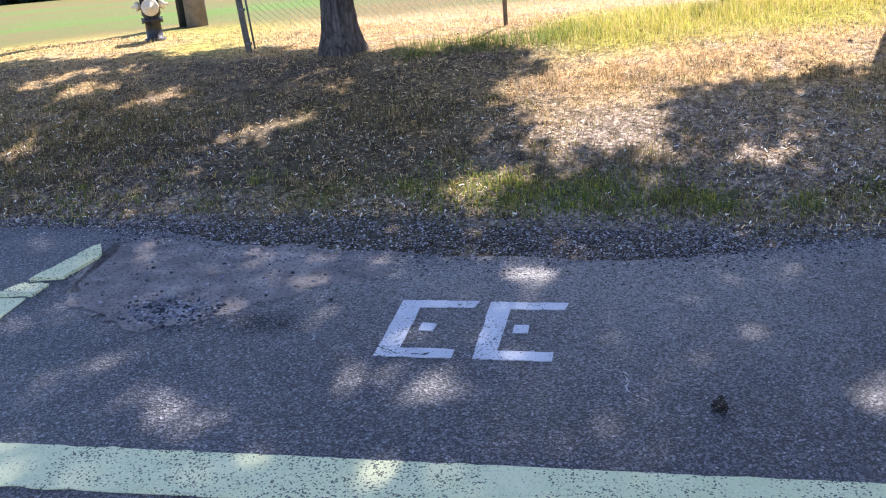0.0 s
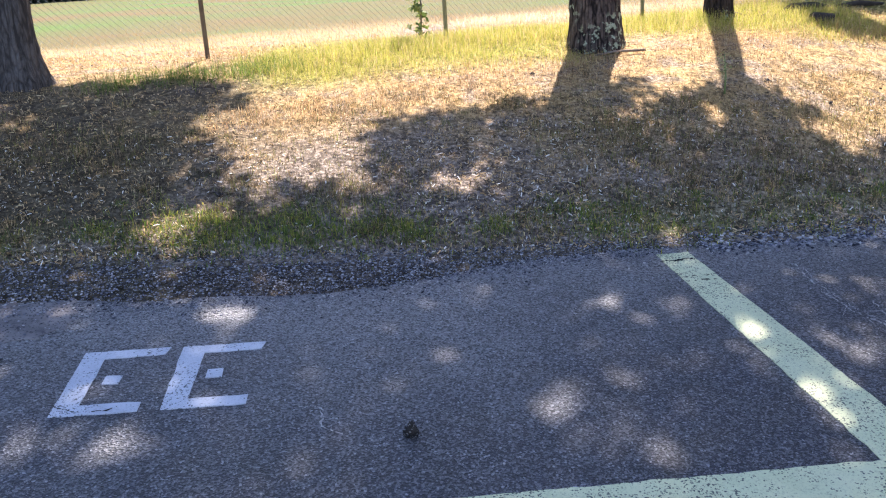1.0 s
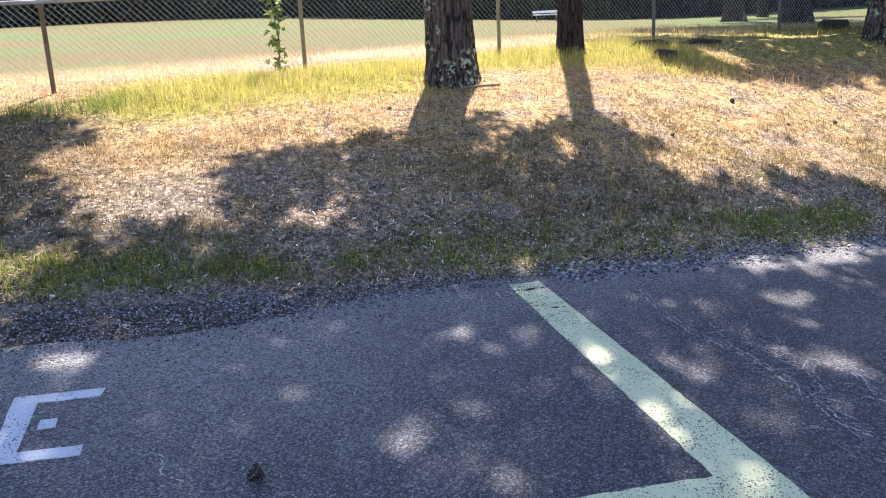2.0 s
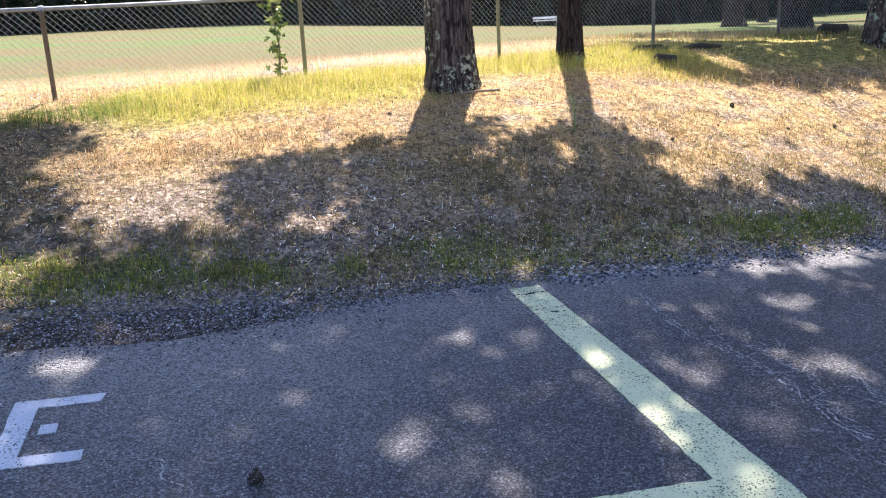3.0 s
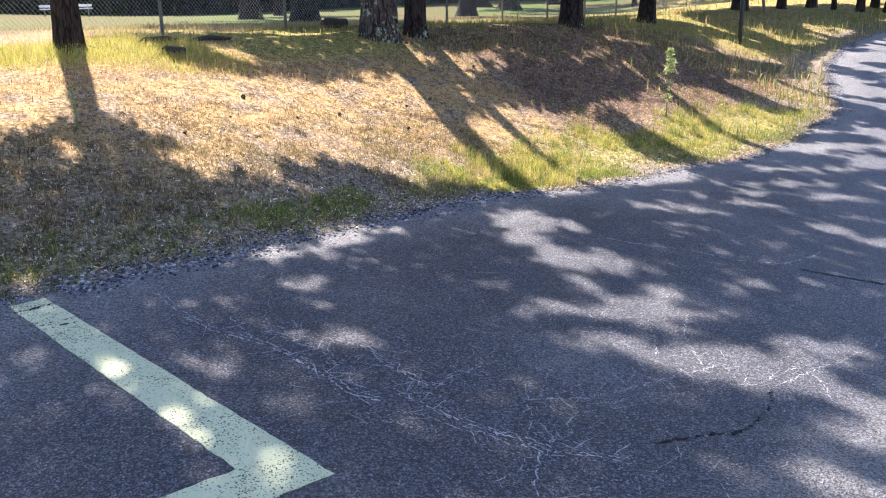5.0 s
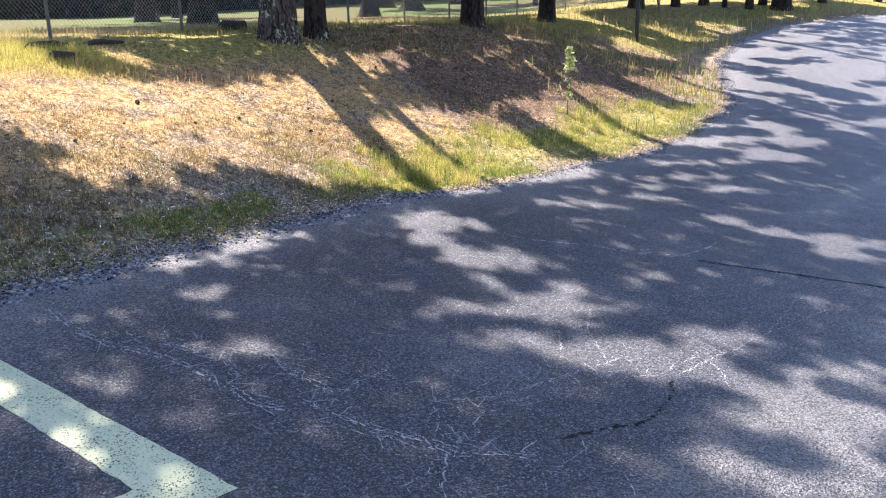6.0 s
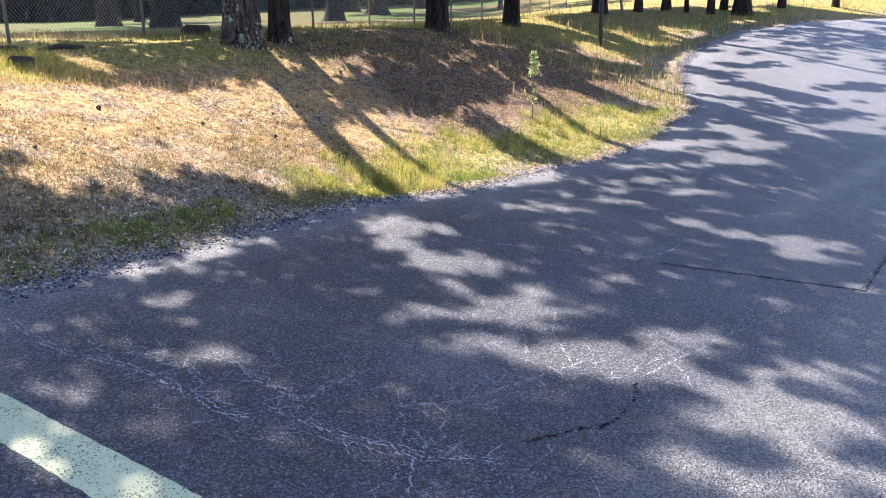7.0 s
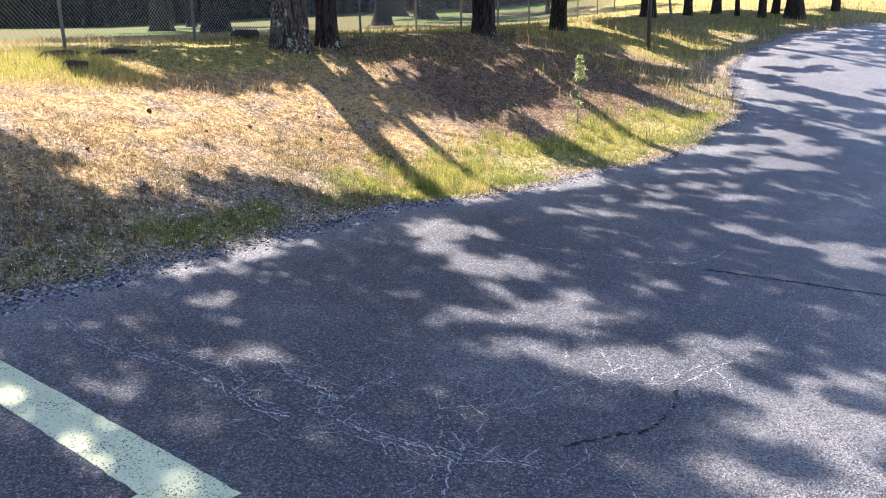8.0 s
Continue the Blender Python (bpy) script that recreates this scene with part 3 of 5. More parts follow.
# ---- loose stones ----
def stones(name, label, n, where, size, material_tints, seed):
    rng = np.random.default_rng(seed)
    phi = (1 + 5 ** 0.5) / 2
    ico = np.array([(-1, phi, 0), (1, phi, 0), (-1, -phi, 0), (1, -phi, 0), (0, -1, phi), (0, 1, phi), (0, -1, -phi), (0, 1, -phi), (phi, 0, -1), (phi, 0, 1), (-phi, 0, -1), (-phi, 0, 1)]) / 1.9
    tri = np.array([(0, 11, 5), (0, 5, 1), (0, 1, 7), (0, 7, 10), (0, 10, 11), (1, 5, 9), (5, 11, 4), (11, 10, 2), (10, 7, 6), (7, 1, 8), (3, 9, 4), (3, 4, 2), (3, 2, 6), (3, 6, 8), (3, 8, 9), (4, 9, 5), (2, 4, 11), (6, 2, 10), (8, 6, 7), (9, 8, 1)])
    x, y = where(rng, n)
    n = len(x)
    s = size[0] * (size[1] / size[0]) ** (rng.random(n) ** 1.8)
    V = ico[None] * (1 + rng.uniform(-0.3, 0.3, (n, 12, 1))) * s[:, None, None] * np.stack([rng.uniform(0.8, 1.3, n), rng.uniform(0.7, 1.1, n), rng.uniform(0.35, 0.65, n)], -1)[:, None]
    w = rng.uniform(0, 6.28, n)
    c, q = np.cos(w)[:, None], np.sin(w)[:, None]
    V = np.stack([V[..., 0] * c - V[..., 1] * q, V[..., 0] * q + V[..., 1] * c, V[..., 2]], -1)
    z = np.maximum(ground_z(x, y) - 0.0, road_z(x, np.minimum(y, edge(x))))
    V = V + np.stack([x, y, z + 0.25 * s], -1)[:, None]
    F = tri[None] + 12 * np.arange(n)[:, None, None]
    pal = np.array(material_tints)
    t = pal[rng.integers(0, len(pal), n)] * rng.uniform(0.75, 1.6, (n, 1))
    me = raw_mesh(name, V.reshape(-1, 3), F.reshape(-1, 3), STONE_TINT, np.repeat(t, 12, 0))
    tagged(new(name, me), label, "gravel", kind="stuff")


k = Mat("gravel_tinted", 0.85, spec=0.3)
k.color(k.attr("tint"))
k.bump(k.noise(60, 3), 0.3, 0.004)
STONE_TINT = k.m
GREYS = [srgb(58, 59, 67)[:3], srgb(92, 92, 100)[:3], srgb(124, 121, 124)[:3], srgb(160, 157, 156)[:3], srgb(42, 43, 51)[:3], srgb(112, 110, 118)[:3], srgb(138, 136, 140)[:3]]


def shoulder(rng, n):
    x = rng.uniform(-7.2, 0.4, n)
    low = np.interp(x, (-7.2, -6.1, -5.9, -5.4, -4.8, -3.0, -1.2, 0.4), (2.6, 2.5, 2.32, 2.2, 2.06, 2.06, 2.38, 2.66))
    low = low + 0.06 * wave(x, 0 * x, 9, 4, 3)
    top = edge(x) + 0.12 + 0.1 * wave(x, 0 * x, 10, 3, 2)
    y = low + (top - low) * rng.random(n)
    stray = rng.random(n) < 0.07
    y = np.where(stray, low - np.abs(rng.normal(0, 0.12, n)), y)
    keep = rng.random(n) < np.clip((top - low) / 0.5, 0.1, 1)
    return x[keep], y[keep]


stones("gravel", "loose dark grey gravel along the broken asphalt edge", 30000, shoulder, (0.003, 0.0105), GREYS, 1)


def verge(rng, n):
    x = 0.3 + 26 * rng.random(n) ** 1.3
    return x, edge(x) + rng.normal(-0.02, 0.1, n) + np.where((x > 6) & (x < 14), np.abs(rng.normal(0, 0.18, n)), 0)


stones("gravel", "scattered grey gravel along the road verge", 17000, verge, (0.005, 0.018), GREYS, 2)


def hollow(rng, n):
    x, y = rng.normal(-5.22, 0.17, n), rng.normal(1.32, 0.08, n)
    far = rng.random(n) < 0.12
    return np.where(far, rng.uniform(-5.9, -4.2, n), x), np.where(far, rng.uniform(1.4, 2.0, n), y)


stones("rubble", "dark crumbled asphalt lumps in the sandy hollow", 1700, hollow, (0.004, 0.018), GREYS[:2] + GREYS[4:], 3)


def sprinkled(rng, n):
    return rng.uniform(-8, 7, n), rng.uniform(-2.5, 2.0, n)


stones("grit", "single pale pebbles strewn over the asphalt", 500, sprinkled, (0.003, 0.009), GREYS[2:4], 4)


# ---- trees ----
SHIFT = np.array((SUN.x / SUN.z, SUN.y / SUN.z))
TREES = [
    # x, y, diameter, bark, height, label
    (0.78, 6.5, 0.54, "L", 13.0, "thick pine trunk with pale lichen patches on dark plated bark"),
    (2.8, 7.75, 0.33, "B", 12.0, "slim dark pine trunk beside the chain-link fence"),
    (8.2, 8.08, 0.615, "L", 7.6, "thick dark pine trunk spotted with pale lichen discs"),
    (9.05, 8.1, 0.37, "B", 7.0, "slim dark pine trunk behind a thicker one"),
    (14.2, 8.6, 0.48, "B", 10.0, "dark pine trunk with flared foot in needle litter"),
    (19.9, 10.3, 0.44, "B", 12.5, "dark pine trunk on the needle-covered bank"),
    (-5.25, 6.4, 0.36, "G", 10.0, "smooth grey-barked tree trunk flared at the foot"),
    (18.77, 27.42, 0.68, "B", 14.0, "broad dark trunk with widely flared foot beyond the fence"),
    (27.1, 37.2, 0.49, "B", 14.0, "thin dark trunk beyond the fence"),
    (12.04, 15.13, 0.57, "B", 9.0, "broad dark trunk just beyond the fence"),
    (26.2, 22.8, 0.66, "B", 13.0, "dark trunk in shaded grass"),
    (41.0, 35.4, 0.95, "B", 15.0, "broad far trunk with flared foot"),
    (37.0, 29.7, 1.0, "B", 15.0, "broad far trunk with flared foot"),
    (45.9, 33.6, 0.7, "B", 14.0, "far dark trunk at the field's edge"),
    (41.0, 24.3, 0.28, "B", 11.0, "far slender dark trunk"),
    (28.6, 12.0, 0.55, "B", 13.0, "dark trunk in tall tan grass"),
    (30.6, 11.4, 0.32, "B", 12.0, "dark trunk in tall tan grass"),
    (32.0, 10.9, 0.36, "B", 12.0, "dark trunk in tall tan grass"),
    (32.3, 10.2, 0.18, "B", 9.0, "thin young trunk beside the road"),
    (32.7, 9.4, 0.3, "B", 12.0, "dark trunk beside the road bend"),
    (34.1, 9.4, 0.3, "B", 12.0, "dark trunk beside the road bend"),
    (33.6, 8.5, 0.6, "B", 13.0, "thick dark trunk beside the road bend"),
    (36.2, 7.8, 0.32, "B", 12.0, "dark trunk beside the road bend"),
    (38.5, 6.3, 0.28, "B", 12.0, "slender trunk past the road bend"),
]
BARKS = {"L": BARK_LICHEN, "B": BARK, "G": BARK_GREY}


def trunk_mesh(d, bark, height, seed, sides=30, wide=False):
    rng = np.random.default_rng(seed)
    hs = np.concatenate([np.linspace(-0.25, 2.4, 40), np.linspace(2.7, height, 16)])
    th = np.arange(sides) * 2 * math.pi / sides
    ph = rng.uniform(0, 6.28, 8)
    lean = rng.normal(0, 0.012, 2)
    R = np.empty((len(hs), sides))
    flare = 0.5 if bark == "G" or wide else 0.22
    for i, h in enumerate(hs):
        taper = 1 - 0.72 * max(h, 0) / height
        foot = 1 + flare * math.exp(-max(h, 0) / (0.4 if wide else 0.22)) * (1 + 0.35 * np.sin(5 * th + ph[0]) + 0.2 * np.sin(3 * th + ph[1]))
        ridge = 0.022 * np.sin(11 * th + ph[2] + 1.2 * math.sin(3.1 * h + ph[3])) + 0.016 * np.sin(19 * th + ph[4] + 2 * math.sin(5.3 * h)) + 0.02 * np.sin(2 * th + ph[5] + 1.1 * h)
        R[i] = d / 2 * taper * (foot + ridge * (0.4 if bark == "G" else 1.0) + 0.012 * rng.normal(size=sides))
    X = R * np.cos(th) + (lean[0] * hs + 0.05 * np.sin(hs * 0.5 + ph[6]) - 0.05 * math.sin(ph[6]))[:, None]
    Y = R * np.sin(th) + (lean[1] * hs + 0.05 * np.sin(hs * 0.6 + ph[7]) - 0.05 * math.sin(ph[7]))[:, None]
    Z = np.repeat(hs[:, None], sides, 1)
    i = np.arange(len(hs) * sides).reshape(len(hs), sides)
    j = np.roll(i, -1, 1)
    F = np.stack([i[:-1], j[:-1], j[1:], i[1:]], -1).reshape(-1, 4)
    return smooth(raw_mesh("trunk", np.stack([X, Y, Z], -1).reshape(-1, 3), F, BARKS[bark]))


def foliage(name, centres, radius, per, size, palette, seed, material=None):
    """Tufts of small leaf blades round the given centres."""
    rng = np.random.default_rng(seed)
    c = np.repeat(np.asarray(centres, float), per, 0)
    n = len(c)
    o = rng.normal(size=(n, 3))
    o /= np.linalg.norm(o, axis=1)[:, None]
    p = c + o * (radius * rng.random((n, 1)) ** 0.5) * (1, 1, 0.7)
    a = rng.normal(size=(n, 3))
    a /= np.linalg.norm(a, axis=1)[:, None]
    b = np.cross(a, rng.normal(size=(n, 3)))
    b /= np.linalg.norm(b, axis=1)[:, None]
    s = size * rng.uniform(0.7, 1.3, (n, 1))
    V = np.stack([p - a * s, p - b * s * 0.45, p + a * s, p + b * s * 0.45], 1)
    F = np.arange(4 * n).reshape(n, 4)
    pal = np.array([q[:3] for q in palette])
    t = pal[rng.integers(0, len(pal), n)] * rng.uniform(0.7, 1.3, (n, 1))
    return raw_mesh(name, V.reshape(-1, 3), F, material or LEAF, np.repeat(t, 4, 0))


PINE = [srgb(52, 70, 38), srgb(64, 84, 44), srgb(44, 60, 36)]

# where the canopy's front shade ends on the bank
SHADE_X = (-14, -9.3, -8.3, -7.2, -6.5, -5.5, -4.6, -3.7, -3.25, -3.1, -2.9, -2.4, -2.0, -1.92, -1.5, -1.3, -1.0, -0.63, -0.5, -0.2, 0.58, 1.3, 1.9, 2.2, 2.5, 2.6, 3.75, 4.35, 4.45, 5.15, 5.8, 6.4)
SHADE_Y = (6.3, 6.4, 6.48, 6.41, 6.7, 6.4, 6.23, 6.25, 6.0, 5.4, 4.05, 3.98, 4.1, 4.5, 4.68, 4.55, 4.75, 5.05, 4.72, 4.84, 5.2, 5.03, 4.98, 4.6, 4.35, 3.85, 4.05, 4.0, 3.55, 3.3, 2.7, 2.5)
# round gaps in the needles: x, y, radius of the sun fleck on the ground
GAPS = [
    (-5.54, 0.55, 0.2), (-5.04, 0.53, 0.15), (-4.64, 0.26, 0.17), (-3.91, 0.68, 0.17), (-3.43, 0.58, 0.15), (-3.44, 1.6, 0.13),
    (-3.12, 2.01, 0.17), (-2.87, 1.82, 0.12), (-1.89, 0.61, 0.11), (-2.19, 0.38, 0.08), (-1.33, 0.7, 0.2), (-2.75, 0.3, 0.09),
    (-1.0, 0.2, 0.12), (0.02, 0.52, 0.16), (0.96, 1.92, 0.14),
]
# long gaps: both ends and half the width
BANK_SLITS = [
    (-7.68, 3.67, -7.44, 3.72, 0.12), (-8.46, 5.41, -8.26, 5.51, 0.1), (-8.18, 5.85, -7.44, 5.85, 0.13), (-7.76, 5.15, -7.33, 5.4, 0.14),
    (-6.87, 4.89, -6.71, 4.98, 0.2), (-5.74, 4.09, -5.5, 4.15, 0.14), (-5.49, 4.23, -5.16, 4.45, 0.15), (-5.75, 5.61, -5.28, 5.63, 0.1),
    (-5.26, 5.21, -5.13, 5.23, 0.1), (-3.62, 3.08, -3.32, 3.34, 0.25), (-3.35, 5.0, -2.94, 4.0, 0.24), (-1.42, 3.49, -1.14, 3.66, 0.02),
    (-2.28, 3.95, -2.11, 4.02, 0.13), (-2.72, 3.78, -2.45, 3.79, 0.12), (-2.19, 3.74, -1.88, 3.79, 0.11), (-1.32, 3.71, -1.06, 3.8, 0.06),
    (1.36, 4.47, 1.41, 4.08, 0.14), (0.13, 2.81, 0.28, 2.82, 0.1), (2.71, 4.02, 2.98, 3.73, 0.2), (2.11, 4.32, 2.36, 4.09, 0.1),
]
LANE_SLITS = [
    (1.95, 2.61, 2.4, 2.47, 0.15), (2.78, 2.65, 3.28, 2.62, 0.15), (1.71, 1.84, 1.81, 1.71, 0.12), (0.83, 1.95, 1.04, 1.88, 0.1),
    (1.35, 0.94, 1.62, 0.87, 0.13), (0.3, 1.16, 0.63, 1.05, 0.11), (-0.05, 0.55, -0.05, 0.19, 0.1), (0.03, 1.4, 0.11, 1.24, 0.11),
    (4.75, 2.22, 5.1, 1.83, 0.3), (4.15, 2, 4.43, 1.81, 0.12), (4.22, 1.17, 4.46, 0.91, 0.38), (3.76, 0.77, 3.7, 0.49, 0.12),
    (3.52, 0.15, 3.79, -0.05, 0.3), (4.13, 0.3, 4.3, 0.04, 0.16), (3.09, 0.6, 3.39, 0.38, 0.14), (2.85, -0.11, 3.14, -0.35, 0.12),
    (3.1, -0.62, 4.27, -1.24, 0.22), (3.14, -0.85, 3.41, -1.14, 0.2),
]
BEND_SLITS = [
    (3.62, -1.25, 3.68, -1.44, 0.2), (3.6, -1.47, 3.59, -2.04, 0.22), (3.51, -2.17, 3.64, -2.43, 0.25), (4.03, -1.83, 4.56, -2.21, 0.17),
    (8.22, -0.9, 8.4, -1.21, 0.23), (7.32, -0.93, 7.66, -1.39, 0.18), (2.33, -1.92, 2.65, -2.4, 0.22), (6.56, 1.88, 7.07, 1.66, 0.19),
    (8.48, 1.64, 8.92, 1.46, 0.15), (7.77, 1.36, 8.13, 1.08, 0.15), (9.46, 1.06, 9.73, 0.7, 0.2), (10.22, 2.16, 11.33, 1.4, 0.17),
    (9.21, 1.76, 9.65, 1.47, 0.14), (12.23, 2.72, 13.25, 2.05, 0.27), (13.98, 2.75, 14.41, 2.39, 0.16), (11.5, 2.68, 12.14, 2.38, 0.19),
    (12.29, 3.8, 13.62, 3.24, 0.24), (10.53, 3.58, 11.21, 3.13, 0.3),
]
NEEDLE_SLITS = [
    (11.71, 6.55, 13.57, 7.07, 0.15), (12.48, 6.32, 13.5, 5.94, 0.14), (8.77, 8.08, 9.23, 7.47, 0.2), (10.09, 6.94, 10.61, 6.61, 0.14),
    (16.94, 7.75, 19.13, 7.4, 0.18), (13.85, 7.69, 15.11, 7.37, 0.17), (16.03, 6.19, 18.15, 6.13, 0.14), (7.1, 10.0, 7.25, 8.95, 0.4), (9.8, 8.9, 12.3, 8.9, 0.4),
]
# thin places in the needles, and ground spots that extra unseen needles darken
THIN = [
    (0.48, 0.49, 0.66, 0.33, 0.13), (3.91, -0.58, 4.27, -0.64, 0.1), (4.84, -0.1, 5.7, -0.35, 0.13), (5.68, -1.24, 5.9, -1.65, 0.14),
    (2.03, -1.53, 2.11, -1.76, 0.14), (6.06, 1.14, 6.34, 0.96, 0.14), (1.59, 0.52, 1.7, 0.32, 0.12), (3.09, -1.86, 3.15, -2.18, 0.2), (0.55, 4.86, 0.92, 4.35, 0.3),
]
SHADE_SPOTS = [(10.05, 4.66, 9.53, 3.19, 0.32), (14.87, 5.42, 14.98, 4.46, 0.5), (7.75, 6.25, 7.5, 5.4, 0.2)]


def within(x, y, slit):
    ax, ay, bx, by, r = slit
    s = np.clip(((x - ax) * (bx - ax) + (y - ay) * (by - ay)) / ((bx - ax) ** 2 + (by - ay) ** 2 + 1e-6), 0, 1)
    return np.hypot(x - ax - s * (bx - ax), y - ay - s * (by - ay)) < r


def canopy_share(x, y):
    """How closely the canopy covers the sun's way to a spot of the ground."""
    low = np.interp(x, SHADE_X, SHADE_Y) - y
    n = wave(x, y, 21, 4, 2.0)
    front = (low + 0.12 * n > 0) & (x < 6.4)
    share = np.where(front, 1.0, 0.0)
    share = np.where(front & (x > -3.2) & (x < 2.4) & (y > 3.25) & (wave(x, y, 25, 4, 2.6) > 0.1), 0.5, share)
    verge = (x >= 6.4) & (y < 2.6)
    share = np.where(verge, np.where(n > 0.5, 0.1, 0.95), share)
    share = np.where((x > 1.6) & (y < -1.9), np.where(n > 0.45, 0.05, 0.97), share)
    share = np.where((x > 11.5) & (y < edge(x)), np.where(wave(x, y, 22, 4, 1.7) > np.interp(x, (12, 16, 22), (0.45, 0.12, -0.35)), 0.0, 0.95), share)
    back_low = np.interp(x, (4.0, 5.1, 6.2, 7.2, 8.0, 8.4, 9.5, 10.9, 12.8, 14.9, 18, 24), (6.55, 6.65, 6.55, 6.5, 6.2, 5.5, 5.1, 5.25, 5.65, 5.6, 5.6, 7.0))
    back = (x > 3.8 + 0.12 * (y - 6.5)) & (y > back_low + 0.12 * n) & (y < 13.5 + 0.2 * x)
    share = np.where(back, np.where(wave(x, y, 23, 4, 1.1) > 0.55, 0.1, 0.95), share)
    share = np.where((x > 19) & (y > edge(x) + 0.5) & (y < edge(x) + 6), np.where(wave(x, y, 24, 3, 0.8) > 0.4, 0.03, 0.95), share)
    for gap in SHADE_SPOTS:
        share = np.where(within(x, y, gap), 1.0, share)
    for gap in THIN:
        share = np.where(within(x, y, gap), 0.45 * share, share)
    for gx, gy, gr in GAPS:
        share = np.where(np.hypot(x - gx, y - gy) < gr, 0.0, share)
    for gap in BANK_SLITS:
        share = np.where(within(x, y, (*gap[:4], gap[4] + 0.05)), 0.0, share)
    for gap in LANE_SLITS + BEND_SLITS + NEEDLE_SLITS:
        share = np.where(within(x, y, (*gap[:4], gap[4] + 0.025)), 0.0, share)
    return share


# unseen needles placed up the sun's way from each spot meant to be shaded
def crown_clumps():
    rng = np.random.default_rng(8)
    gx, gy = np.meshgrid(np.arange(-13, 37, 0.21), np.arange(-7, 17, 0.21))
    x, y = (gx + rng.uniform(-0.08, 0.08, gx.shape)).ravel(), (gy + rng.uniform(-0.08, 0.08, gx.shape)).ravel()
    keep = rng.random(len(x)) < canopy_share(x, y)
    x, y = x[keep], y[keep]
    h = np.clip((7.4 - y) / SHIFT[1], 4.3, np.where(x > 3.2, 8.6, 12.5)) + rng.uniform(-0.7, 1.0, len(x))
    p = np.stack([x + SHIFT[0] * h, y + SHIFT[1] * h, ground_z(x, y) + h], -1)
    near = np.array([(t[0], t[1]) for t in TREES])
    dist = np.hypot(p[:, None, 0] - near[None, :, 0], p[:, None, 1] - near[None, :, 1])
    who = dist.argmin(1)
    return [p[(who == k) & (dist.min(1) < (6.5 if k < 7 else 4.0))] for k in range(len(TREES))]


CLUMPS = crown_clumps()
for i, (x, y, d, bark, height, label) in enumerate(TREES):
    rng = np.random.default_rng(300 + i)
    z = float(ground_z(x, y))
    tree = thing("pine_tree" if bark != "G" else "tree", label, "tree", (x, y, z), "pines on the bank")
    part("trunk", trunk_mesh(d, bark, height, 400 + i, 30 if i < 8 else 14, i >= 7 and d > 0.55), tree)
    if i < 7:
        c = CLUMPS[i] - (x, y, z)
        part("crown", foliage("crown", c, 0.21, 33, 0.1, PINE, 500 + i), tree, "unseen dense dark green tufts of needles, set to cast the shade")
        tips = c[np.hypot(c[:, 0], c[:, 1]) < 2.6][:400:34]
    else:
        m = 150 if i < 15 else 14
        a, r = rng.uniform(0, 6.28, m), rng.uniform(0.3, 3.8 if i < 15 else 1.8, m)
        c = np.stack([r * np.cos(a), r * np.sin(a), height - 5 + rng.uniform(0, 5.5, m) * (1 - r / 5)], -1)
        c = np.concatenate([c, CLUMPS[i] - (x, y, z)])
        part("crown", foliage("crown", c, 0.5 if 6 < i < 15 else 0.33, 22, 0.24 if i < 15 else 0.16, PINE, 500 + i), tree, "dark green tufts of needles out of view, some set to cast shade")
        tips = c[:7]
    for q in tips:
        root = Vector((0, 0, max(3.2, min(height - 0.6, q[2] - 0.15 * math.hypot(q[0], q[1])))))
        mid = root.lerp(Vector(q), 0.5) + Vector((0, 0, 0.25))
        part("limb", tube("limb", [root, mid, q], [0.022, 0.014, 0.006], BARKS[bark], 6), tree)


